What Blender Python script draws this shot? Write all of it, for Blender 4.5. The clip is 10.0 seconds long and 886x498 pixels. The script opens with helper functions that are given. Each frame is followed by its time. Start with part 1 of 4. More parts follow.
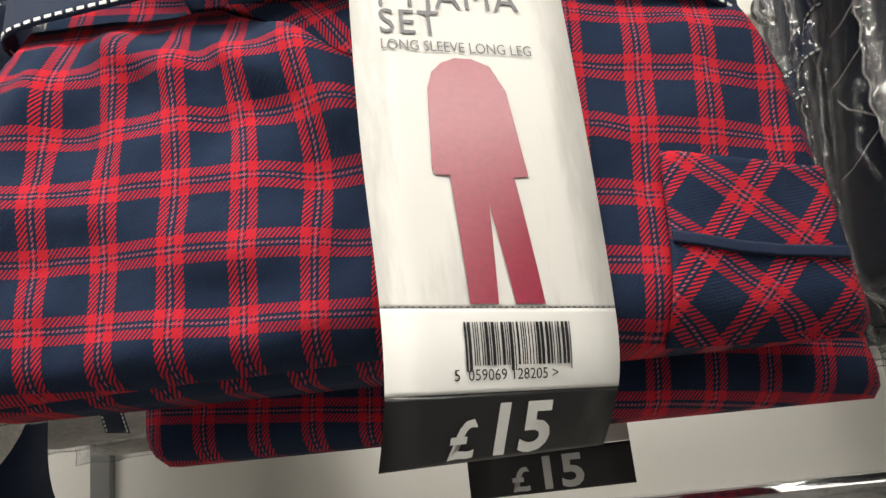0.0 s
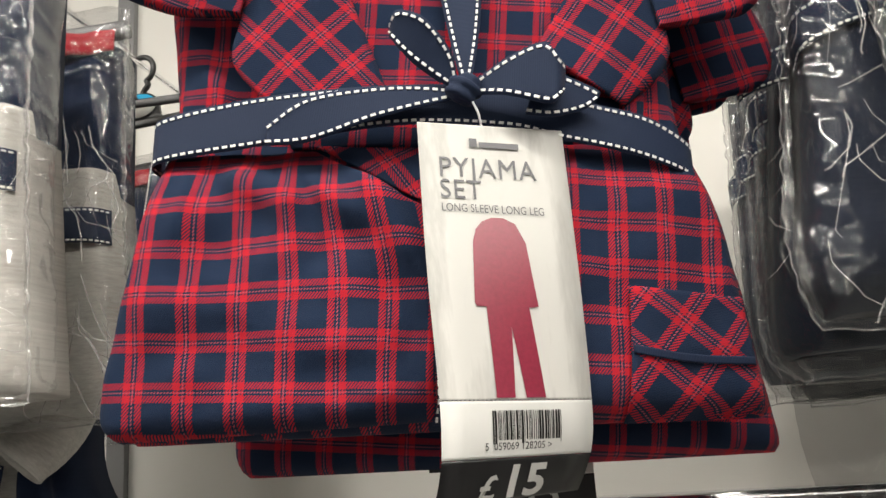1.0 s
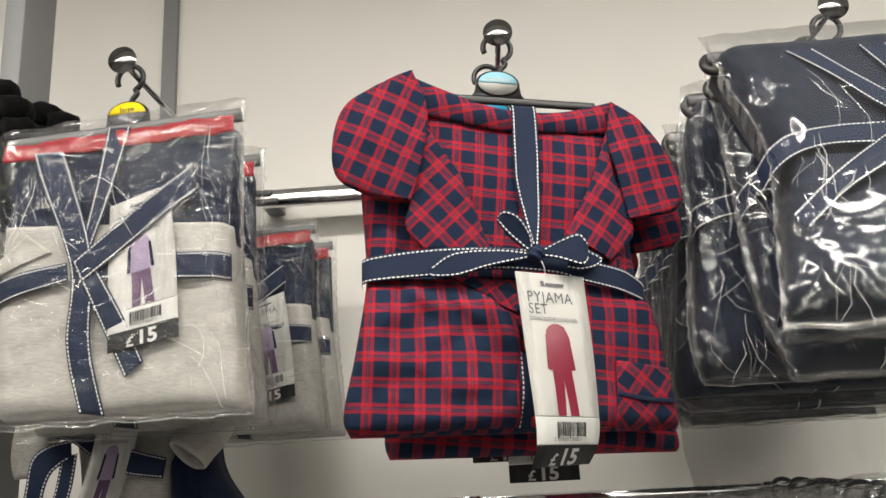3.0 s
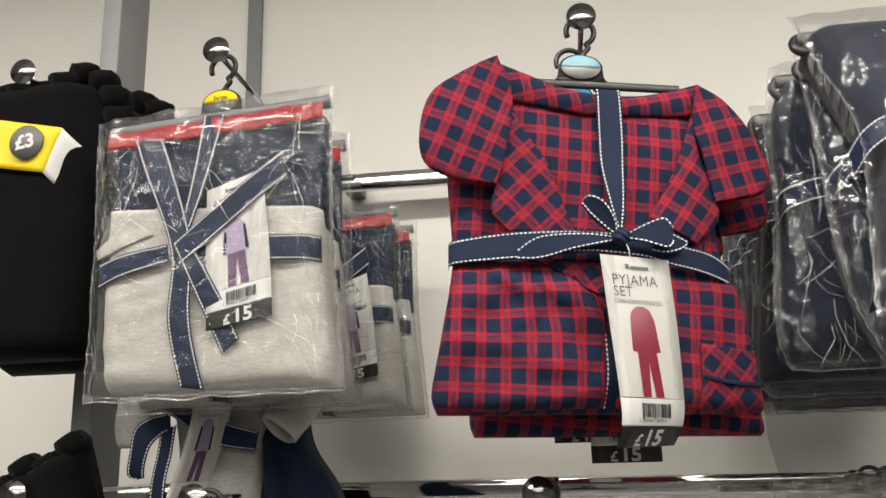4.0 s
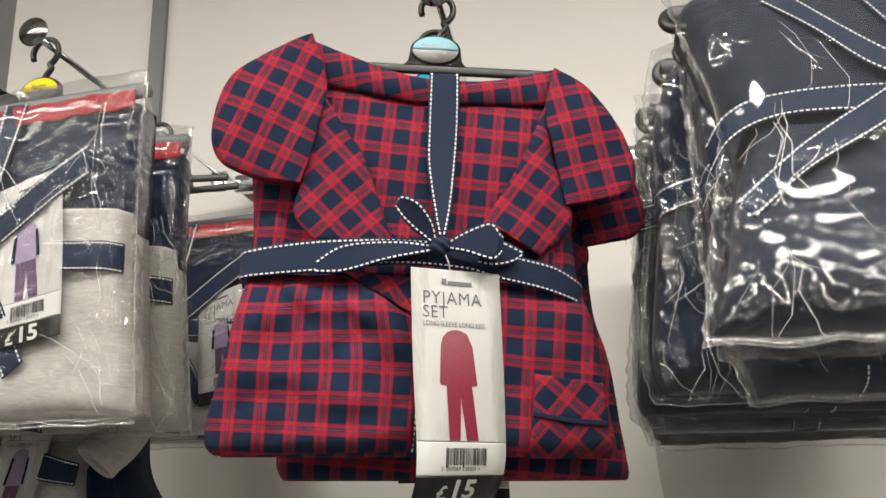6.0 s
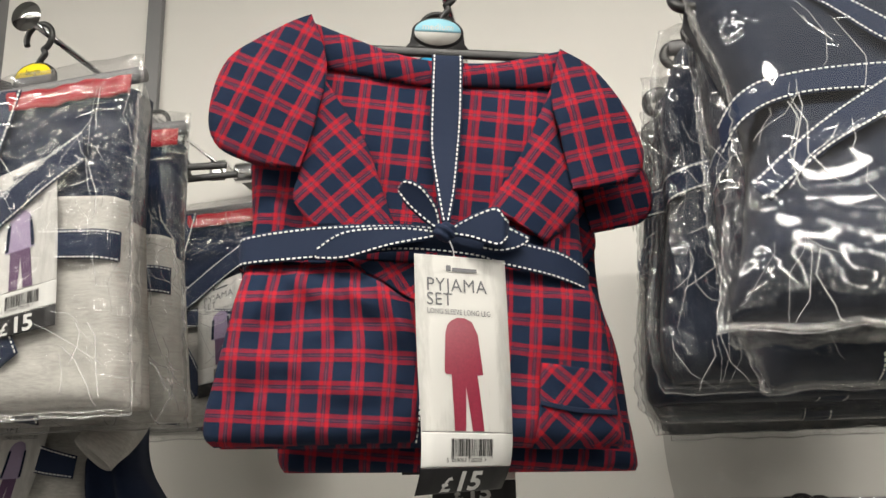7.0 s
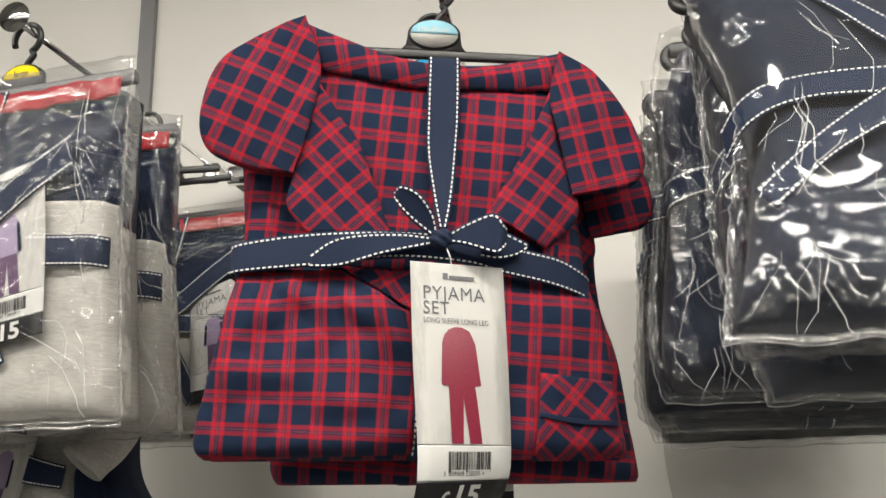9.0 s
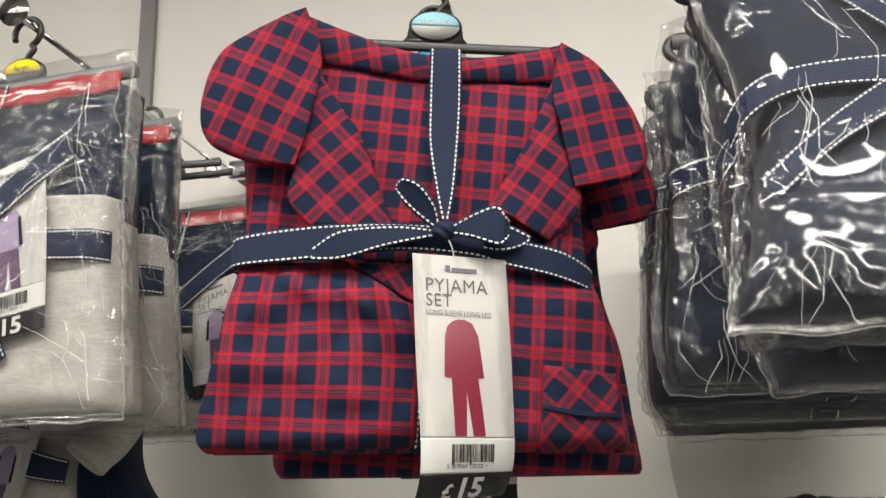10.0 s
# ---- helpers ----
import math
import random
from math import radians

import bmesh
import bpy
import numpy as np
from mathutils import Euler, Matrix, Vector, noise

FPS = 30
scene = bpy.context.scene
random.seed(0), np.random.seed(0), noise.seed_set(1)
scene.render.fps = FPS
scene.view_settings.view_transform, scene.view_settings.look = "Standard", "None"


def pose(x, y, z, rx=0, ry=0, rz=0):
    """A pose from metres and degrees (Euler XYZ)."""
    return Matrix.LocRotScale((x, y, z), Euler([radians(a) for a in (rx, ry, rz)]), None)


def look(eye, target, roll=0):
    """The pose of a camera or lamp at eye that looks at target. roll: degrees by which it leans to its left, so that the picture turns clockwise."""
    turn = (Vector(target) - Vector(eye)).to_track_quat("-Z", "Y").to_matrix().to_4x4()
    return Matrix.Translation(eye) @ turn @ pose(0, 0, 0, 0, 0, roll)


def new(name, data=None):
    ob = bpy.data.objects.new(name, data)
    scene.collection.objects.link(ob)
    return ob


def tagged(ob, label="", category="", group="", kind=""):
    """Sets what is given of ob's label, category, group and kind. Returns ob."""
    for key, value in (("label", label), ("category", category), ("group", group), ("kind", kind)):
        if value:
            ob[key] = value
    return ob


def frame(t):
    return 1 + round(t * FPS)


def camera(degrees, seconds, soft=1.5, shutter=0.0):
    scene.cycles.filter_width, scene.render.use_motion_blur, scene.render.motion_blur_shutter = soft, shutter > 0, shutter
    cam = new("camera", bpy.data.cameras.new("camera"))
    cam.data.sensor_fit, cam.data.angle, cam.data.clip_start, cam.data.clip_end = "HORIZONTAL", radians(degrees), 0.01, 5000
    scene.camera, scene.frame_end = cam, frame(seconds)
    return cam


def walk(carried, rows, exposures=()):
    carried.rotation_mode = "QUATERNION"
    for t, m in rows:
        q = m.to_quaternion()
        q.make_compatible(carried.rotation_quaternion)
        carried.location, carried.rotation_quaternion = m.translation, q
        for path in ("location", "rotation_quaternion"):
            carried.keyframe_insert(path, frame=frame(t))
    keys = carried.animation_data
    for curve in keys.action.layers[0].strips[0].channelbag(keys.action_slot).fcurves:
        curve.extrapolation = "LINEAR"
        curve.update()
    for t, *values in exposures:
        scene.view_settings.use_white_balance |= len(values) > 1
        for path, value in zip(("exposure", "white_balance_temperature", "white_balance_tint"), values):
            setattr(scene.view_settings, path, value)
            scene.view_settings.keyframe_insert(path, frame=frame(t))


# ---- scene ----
cam = camera(55.9, 10.0)
PATH = [
    (0, (0.008, -0.009, 1.589), (-0.472, 1.860, 2.114), -6.6),
    (0.5, (0.013, -0.009, 1.590), (-0.522, 1.838, 2.142), -5.5),
    (0.8, (0.013, -0.074, 1.608), (-0.45, 1.814, 2.077), -5.0),
    (1, (0.016, -0.145, 1.618), (-0.405, 1.755, 2.077), -3.8),
    (1.2, (0.006, -0.232, 1.617), (-0.354, 1.673, 2.108), -4.3),
    (1.5, (-0.042, -0.365, 1.617), (-0.24, 1.569, 2.086), -4.3),
    (1.7, (-0.053, -0.438, 1.621), (-0.204, 1.509, 2.051), -4.9),
    (2, (-0.075, -0.51, 1.592), (-0.193, 1.432, 2.055), -3.9),
    (3.3, (-0.102, -0.552, 1.595), (-0.221, 1.378, 2.107), -2.5),
    (3.5, (-0.099, -0.555, 1.593), (-0.254, 1.373, 2.101), -2.3),
    (4, (-0.116, -0.568, 1.59), (-0.39, 1.355, 2.07), -1.5),
    (4.2, (-0.119, -0.561, 1.598), (-0.429, 1.362, 2.048), -1.5),
    (4.5, (-0.107, -0.532, 1.595), (-0.402, 1.396, 2.036), -0.4),
    (4.8, (-0.025, -0.468, 1.64), (-0.342, 1.471, 2.014), -1.1),
    (5, (-0.002, -0.413, 1.626), (-0.26, 1.516, 2.087), -0.4),
    (5.2, (0.044, -0.387, 1.64), (-0.231, 1.541, 2.098), -1.0),
    (5.5, (0.067, -0.39, 1.626), (-0.219, 1.528, 2.119), -1.0),
    (6, (0.057, -0.415, 1.624), (-0.259, 1.499, 2.111), -1.0),
    (7.5, (0.05, -0.388, 1.625), (-0.268, 1.531, 2.087), -1.3),
    (8, (0.048, -0.384, 1.629), (-0.27, 1.534, 2.097), -1.3),
    (8.5, (0.049, -0.376, 1.632), (-0.264, 1.543, 2.099), -1.3),
    (9, (0.048, -0.383, 1.633), (-0.26, 1.536, 2.101), -1.3),
    (9.5, (0.049, -0.383, 1.632), (-0.26, 1.538, 2.093), -1.4),
    (10, (0.047, -0.38, 1.631), (-0.266, 1.541, 2.089), -1.5),
]
walk(cam, [(t, look(eye, target, roll)) for t, eye, target, roll in PATH], [(0.0, 0.22), (0.5, 0.22), (1.3, 0.08), (2.0, -0.02), (10.0, -0.02)])

# ---- world and light ----
world = bpy.data.worlds.new("shop_air")
world.use_nodes = True
world.node_tree.nodes["Background"].inputs[0].default_value = (0.9, 0.95, 1.0, 1)
world.node_tree.nodes["Background"].inputs[1].default_value = 0.02
scene.world = world

WALL_Y, CEIL_Z = 0.93, 3.1


# ---- materials ----
class Nodes:
    """Short hand for building a node material."""

    def __init__(self, name):
        self.mat = bpy.data.materials.new(name)
        self.mat.use_nodes = True
        self.tree = self.mat.node_tree
        self.bsdf = self.tree.nodes["Principled BSDF"]
        self.out = self.tree.nodes["Material Output"]

    def add(self, kind, **props):
        n = self.tree.nodes.new(kind)
        for k, v in props.items():
            setattr(n, k, v)
        return n

    def link(self, a, b):
        self.tree.links.new(a, b)

    def put(self, sock, value):
        if hasattr(value, "is_output"):
            self.link(value, sock)
        else:
            sock.default_value = value

    def math(self, op, a, b=0.0, c=0.0):
        n = self.add("ShaderNodeMath", operation=op)
        for s, v in zip(n.inputs, (a, b, c)):
            self.put(s, v)
        return n.outputs[0]

    def mix(self, fac, a, b, blend="MIX"):
        n = self.add("ShaderNodeMix", data_type="RGBA", blend_type=blend)
        self.put(n.inputs[0], fac)
        self.put(n.inputs[6], a)
        self.put(n.inputs[7], b)
        return n.outputs[2]

    def coord(self, which="Object"):
        return self.add("ShaderNodeTexCoord").outputs[which]

    def noise(self, vec, scale, detail=3.0, rough=0.55, stretch=None):
        if stretch:
            m = self.add("ShaderNodeMapping")
            self.link(vec, m.inputs[0])
            m.inputs["Scale"].default_value = stretch
            vec = m.outputs[0]
        n = self.add("ShaderNodeTexNoise")
        self.link(vec, n.inputs["Vector"])
        n.inputs["Scale"].default_value = scale
        n.inputs["Detail"].default_value = detail
        n.inputs["Roughness"].default_value = rough
        return n.outputs["Fac"]

    def ramp(self, fac, stops, interp="LINEAR"):
        n = self.add("ShaderNodeValToRGB")
        n.color_ramp.interpolation = interp
        e = n.color_ramp.elements
        while len(e) < len(stops):
            e.new(0.5)
        for el, (p, c) in zip(e, stops):
            el.position, el.color = p, (*c, 1) if len(c) == 3 else c
        self.link(fac, n.inputs[0])
        return n.outputs[0]

    def bump(self, height, strength=0.3, dist=0.001):
        n = self.add("ShaderNodeBump")
        n.inputs["Strength"].default_value = strength
        n.inputs["Distance"].default_value = dist
        self.link(height, n.inputs["Height"])
        self.link(n.outputs[0], self.bsdf.inputs["Normal"])
        return n.outputs[0]

    def set(self, **kw):
        for k, v in kw.items():
            self.put(self.bsdf.inputs[k.replace("_", " ")], v)
        return self.mat


def plain(name, col, rough=0.5, metal=0.0, vary=0.08, scale=40.0, bump=0.0, spec=0.5):
    m = Nodes(name)
    n = m.noise(m.coord(), scale, 4)
    a = tuple(c * (1 - vary) for c in col) + (1,)
    b = tuple(min(1, c * (1 + vary)) for c in col) + (1,)
    m.put(m.bsdf.inputs["Base Color"], m.mix(n, a, b))
    m.set(Roughness=rough, Metallic=metal)
    m.bsdf.inputs["Specular IOR Level"].default_value = spec
    if bump:
        m.bump(m.noise(m.coord(), scale * 4, 3), bump, 0.001)
    return m.mat


RED, NAVY, PALE = (0.43, 0.013, 0.024), (0.0090, 0.0200, 0.046), (0.33, 0.07, 0.10)


def plaid_material(name="brushed_cotton_plaid"):
    """Red and navy twill: warp and weft stripes, picked by a diagonal weave."""
    m = Nodes(name)
    sep = m.add("ShaderNodeSeparateXYZ")
    wob = m.add("ShaderNodeMix", data_type="VECTOR")
    uv = m.coord("UV")
    nz = m.add("ShaderNodeTexNoise")
    m.link(uv, nz.inputs["Vector"])
    nz.inputs["Scale"].default_value = 25
    wob.inputs[0].default_value = 0.0012
    m.link(uv, wob.inputs[4])
    m.link(nz.outputs["Color"], wob.inputs[5])
    m.link(wob.outputs[1], sep.inputs[0])
    period = 0.0244
    stripes = [(0.0, RED), (0.138, NAVY), (0.178, PALE), (0.214, NAVY), (0.256, RED), (0.398, NAVY)]
    yarn = []
    for axis in (0, 1):
        f = m.math("FRACT", m.math("ADD", m.math("DIVIDE", sep.outputs[axis], period), 100.355))
        yarn.append(m.ramp(f, stripes, "CONSTANT"))
    tw = m.math("FRACT", m.math("ADD", m.math("DIVIDE", m.math("ADD", m.math("MULTIPLY", sep.outputs[0], 1.0), m.math("MULTIPLY", sep.outputs[1], -0.8)), 0.00155), 500.0))
    pick = m.math("GREATER_THAN", tw, 0.5)
    col = m.mix(pick, yarn[0], yarn[1])
    fuzz = m.noise(uv, 1800, 2)
    lint = m.noise(uv, 60, 4)
    col = m.mix(m.math("MULTIPLY", m.math("SUBTRACT", fuzz, 0.35), 0.09), col, (0.24, 0.22, 0.27, 1))
    col = m.mix(m.math("MULTIPLY", lint, 0.05), col, (0.11, 0.09, 0.11, 1))
    m.put(m.bsdf.inputs["Base Color"], col)
    h = m.math("ADD", m.math("MULTIPLY", m.math("PINGPONG", tw, 0.5), 0.8), m.math("MULTIPLY", fuzz, 1.4))
    h = m.math("ADD", h, m.math("MULTIPLY", m.noise(uv, 26, 3, 0.5, (1.0, 1.5, 1.0)), 14.0))
    m.bump(h, 0.35, 0.0006)
    m.set(Roughness=0.92)
    m.bsdf.inputs["Specular IOR Level"].default_value = 0.06
    m.bsdf.inputs["Sheen Weight"].default_value = 0.02
    m.bsdf.inputs["Sheen Roughness"].default_value = 0.5
    return m.mat


def ribbon_material():
    """Navy grosgrain: fine cross ribs."""
    m = Nodes("navy_grosgrain")
    uv = m.coord("UV")
    sep = m.add("ShaderNodeSeparateXYZ")
    m.link(uv, sep.inputs[0])
    rib = m.math("PINGPONG", m.math("DIVIDE", sep.outputs[1], 0.0009), 0.5)
    n = m.noise(uv, 900, 2)
    m.put(m.bsdf.inputs["Base Color"], m.mix(m.math("ADD", m.math("MULTIPLY", rib, 0.9), m.math("MULTIPLY", n, 0.4)), (0.0075, 0.0140, 0.036, 1), (0.0155, 0.027, 0.062, 1)))
    m.bump(rib, 0.5, 0.0003)
    m.bsdf.inputs["Sheen Weight"].default_value = 0.03
    m.bsdf.inputs["Specular IOR Level"].default_value = 0.2
    return m.set(Roughness=0.7)


def jersey(name, a, b, heather=1.0, sheen=0.1, gloss=0.2):
    """Marled knit: fibres of two tones, drawn out along the rows."""
    m = Nodes(name)
    uv = m.coord("UV")
    f1 = m.noise(uv, 420, 3, 0.7, (0.25, 1.0, 1.0))
    f2 = m.noise(uv, 45, 4)
    f = m.math("ADD", m.math("MULTIPLY", f1, 0.8 * heather), m.math("MULTIPLY", f2, 0.35))
    m.put(m.bsdf.inputs["Base Color"], m.mix(m.math("SUBTRACT", f, 0.1), (*a, 1), (*b, 1)))
    m.bump(m.math("ADD", f1, m.math("MULTIPLY", f2, 2.0)), 0.4, 0.0008)
    m.bsdf.inputs["Sheen Weight"].default_value = sheen
    m.bsdf.inputs["Specular IOR Level"].default_value = gloss
    return m.set(Roughness=0.9)


def film_material(name="clear_polythene", haze=0.009, tint=0.985):
    """Thin clear film: it lets light through, with a gloss from both its faces, hairline creases and a little haze."""
    m = Nodes(name)
    co = m.coord()
    drift = m.add("ShaderNodeTexNoise")
    m.link(co, drift.inputs["Vector"])
    drift.inputs["Scale"].default_value = 11
    drift.inputs["Detail"].default_value = 2
    warped = m.add("ShaderNodeVectorMath", operation="MULTIPLY_ADD")
    m.link(drift.outputs["Color"], warped.inputs[0])
    warped.inputs[1].default_value = (0.075, 0.075, 0.075)
    m.link(co, warped.inputs[2])

    def creases(turn, stretch, scale, width, facet):
        """A net of narrow ridges round flat tilted facets, drawn out along one direction."""
        mp = m.add("ShaderNodeMapping")
        m.link(warped.outputs[0], mp.inputs[0])
        mp.inputs["Rotation"].default_value = (0, radians(turn), 0)
        mp.inputs["Scale"].default_value = (stretch, 0.6, 1.0)
        v = m.add("ShaderNodeTexVoronoi", feature="DISTANCE_TO_EDGE")
        m.link(mp.outputs[0], v.inputs["Vector"])
        v.inputs["Scale"].default_value = scale
        k = m.math("MAXIMUM", m.math("SUBTRACT", 1.0, m.math("DIVIDE", v.outputs["Distance"], width)), 0.0)
        k = m.math("MULTIPLY", m.math("MULTIPLY", k, k), m.math("SUBTRACT", 3.0, m.math("MULTIPLY", k, 2.0)))
        return m.math("ADD", k, m.math("MULTIPLY", v.outputs["Distance"], facet))

    patch = m.ramp(m.noise(co, 9, 2), [(0.47, (0, 0, 0)), (0.60, (1, 1, 1))])
    spare = m.ramp(m.noise(co, 6.5, 2, 0.5, (1.0, 1.0, 0.8)), [(0.50, (0, 0, 0)), (0.62, (1, 1, 1))])
    h = m.math("MULTIPLY", creases(-34, 0.30, 20, 0.10, 5.0), m.math("ADD", m.math("MULTIPLY", patch, 0.6), 0.4))
    h = m.math("ADD", h, m.math("MULTIPLY", m.math("MULTIPLY", creases(48, 0.30, 16, 0.08, 4.0), 0.9), m.math("ADD", m.math("MULTIPLY", spare, 0.7), 0.3)))
    h = m.math("ADD", h, m.math("MULTIPLY", m.noise(co, 16, 2, 0.5, (1.2, 1.0, 0.4)), 0.12))
    bump = m.add("ShaderNodeBump")
    bump.inputs["Strength"].default_value = 0.9
    bump.inputs["Distance"].default_value = 0.0013
    m.link(h, bump.inputs["Height"])
    clear = m.add("ShaderNodeBsdfTransparent")
    clear.inputs[0].default_value = (tint, tint, tint, 1)
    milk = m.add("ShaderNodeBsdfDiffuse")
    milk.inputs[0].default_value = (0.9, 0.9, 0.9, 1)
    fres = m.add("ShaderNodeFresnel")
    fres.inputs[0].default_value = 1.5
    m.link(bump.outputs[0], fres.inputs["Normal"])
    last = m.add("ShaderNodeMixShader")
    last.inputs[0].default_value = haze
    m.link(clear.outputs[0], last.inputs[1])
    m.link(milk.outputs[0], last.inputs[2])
    for rough, amount, most in ((0.26, 0.12, 0.05), (0.07, 1.1, 0.26)):
        shine = m.add("ShaderNodeBsdfGlossy")
        shine.inputs["Roughness"].default_value = rough
        m.link(bump.outputs[0], shine.inputs["Normal"])
        b = m.add("ShaderNodeMixShader")
        m.link(m.math("MINIMUM", m.math("MULTIPLY", fres.outputs[0], amount), most), b.inputs[0])
        m.link(last.outputs[0], b.inputs[1])
        m.link(shine.outputs[0], b.inputs[2])
        last = b
    m.link(last.outputs[0], m.out.inputs["Surface"])
    return m.mat


def card_material():
    """White card with a faint print of weathered boards."""
    m = Nodes("printed_white_card")
    co = m.coord()
    g = m.noise(co, 38, 5, 0.65, (1.0, 1.0, 0.16))
    k = m.ramp(g, [(0.46, (0.55, 0.545, 0.52)), (0.58, (0.43, 0.425, 0.405)), (0.68, (0.535, 0.53, 0.505))])
    m.put(m.bsdf.inputs["Base Color"], k)
    m.bsdf.inputs["Specular IOR Level"].default_value = 0.3
    return m.set(Roughness=0.45)


PLAID = plaid_material()
RIBBON = ribbon_material()
WHITE_THREAD = plain("white_thread", (0.78, 0.78, 0.76), 0.8, vary=0.1, scale=900)
CARD = card_material()
PAPER = plain("white_paper", (0.62, 0.62, 0.60), 0.4, vary=0.02)
BLACK_PRINT = plain("black_print", (0.012, 0.012, 0.013), 0.28, vary=0.1)
GREY_PRINT = plain("grey_print", (0.10, 0.10, 0.11), 0.45, vary=0.05)
PICTURE_RED = plain("printed_dark_red", (0.23, 0.02, 0.045), 0.3, vary=0.25, scale=500)
PICTURE_LILAC = plain("printed_lilac", (0.30, 0.24, 0.36), 0.4, vary=0.1, scale=300)
PICTURE_CHECK = plain("printed_plum_check", (0.10, 0.05, 0.11), 0.4, vary=0.5, scale=900)
CHROME = plain("chrome", (0.82, 0.82, 0.83), 0.06, 1.0, vary=0.02)
BLACK_PLASTIC = plain("black_plastic", (0.022, 0.022, 0.023), 0.35, vary=0.1)
GREY_PAINT = plain("grey_powder_coat", (0.215, 0.215, 0.222), 0.45, vary=0.05, scale=25, bump=0.05)
DARK_PAINT = plain("dark_grey_powder_coat", (0.15, 0.15, 0.155), 0.45, vary=0.05, scale=25)
WALL_PAINT = plain("off_white_wall_panel", (0.80, 0.785, 0.74), 0.55, vary=0.025, scale=5, bump=0.03)
GREY_JERSEY = jersey("heather_grey_jersey", (0.20, 0.195, 0.18), (0.66, 0.645, 0.60))
NAVY_JERSEY = jersey("navy_jersey", (0.006, 0.011, 0.026), (0.018, 0.028, 0.060), 0.6, 0.04, 0.12)
RED_JERSEY = jersey("red_waistband", (0.25, 0.012, 0.020), (0.40, 0.03, 0.04), 0.6)
NAVY_CHECK = jersey("dark_navy_check", (0.007, 0.011, 0.022), (0.026, 0.034, 0.058), 0.7)
BLACK_KNIT = jersey("black_knit", (0.0018, 0.0018, 0.002), (0.006, 0.006, 0.0065), 0.6, 0.02, 0.08)
FILM = film_material()
FILM_SEAM = film_material("welded_polythene_seam", 0.10)
# extra white haze paints the glints along the bags' pinched folds
FILM_CREASE_GLINT = film_material("pinched_glint_polythene", 0.24)
# layered film; its dark tint also holds the wall's shade under the packs
FILM_FOLDED_SHADE = film_material("layered_shade_polythene", 0.02, 0.70)
YELLOW = plain("yellow_print", (0.80, 0.60, 0.01), 0.35, vary=0.03)
STEEL = plain("brushed_steel", (0.36, 0.36, 0.355), 0.16, 1.0, vary=0.12, scale=120)
PALE_BLUE = plain("pale_blue_print", (0.28, 0.55, 0.66), 0.35, vary=0.03)
SILVER = plain("silver_label", (0.50, 0.50, 0.47), 0.3, vary=0.06, scale=100)
SKY_BLUE = plain("blue_print", (0.03, 0.36, 0.62), 0.35, vary=0.03)
STRING = plain("clear_nylon", (0.7, 0.7, 0.72), 0.3, vary=0.02)


# ---- mesh helpers ----
def part(name, bm, material, parent, label="", smooth=True, kind=""):
    """Links a bmesh as one mesh object under a thing or a part."""
    me = bpy.data.meshes.new(name)
    bmesh.ops.recalc_face_normals(bm, faces=bm.faces)
    bm.to_mesh(me)
    bm.free()
    me.materials.append(material)
    if smooth:
        me.shade_smooth()
    ob = new(name, me)
    if parent:
        ob.parent = parent
    return tagged(ob, label, kind=kind)


def thing(name, m, label, category, group=""):
    ob = new(name)
    ob.empty_display_size = 0.05
    ob.matrix_basis = m
    return tagged(ob, label, category, group)


def box(bm, x0, x1, y0, y1, z0, z1, bevel=0.0):
    r = bmesh.ops.create_cube(bm, size=1.0, matrix=Matrix.LocRotScale(((x0 + x1) / 2, (y0 + y1) / 2, (z0 + z1) / 2), None, (x1 - x0, y1 - y0, z1 - z0)))
    if bevel:
        bmesh.ops.bevel(bm, geom=list({e for v in r["verts"] for e in v.link_edges}), offset=bevel, segments=2, affect="EDGES", profile=0.5)


def cyl(bm, a, b, r, n=20, r2=None):
    a, b = Vector(a), Vector(b)
    q = (b - a).to_track_quat("Z", "Y").to_matrix().to_4x4()
    bmesh.ops.create_cone(bm, cap_ends=True, segments=n, radius1=r, radius2=r if r2 is None else r2, depth=(b - a).length, matrix=Matrix.Translation((a + b) / 2) @ q)


def spline(pts, n):
    """n + 1 points along a smooth line through pts, evenly by its length."""
    p = [Vector(q) for q in pts]
    if len(p) == 2:
        return [p[0].lerp(p[1], i / n) for i in range(n + 1)]
    fine = []
    for i in range(len(p) - 1):
        a, b, c, d = p[max(i - 1, 0)], p[i], p[i + 1], p[min(i + 2, len(p) - 1)]
        for k in range(16):
            t = k / 16
            fine.append(0.5 * ((2 * b) + (c - a) * t + (2 * a - 5 * b + 4 * c - d) * t * t + (3 * b - a - 3 * c + d) * t ** 3))
    fine.append(p[-1])
    acc = [0.0]
    for i in range(1, len(fine)):
        acc.append(acc[-1] + (fine[i] - fine[i - 1]).length)
    out, k = [], 0
    for i in range(n + 1):
        want = acc[-1] * i / n
        while k < len(acc) - 2 and acc[k + 1] < want:
            k += 1
        span = acc[k + 1] - acc[k]
        out.append(fine[k].lerp(fine[k + 1], (want - acc[k]) / span if span > 1e-9 else 0))
    return out


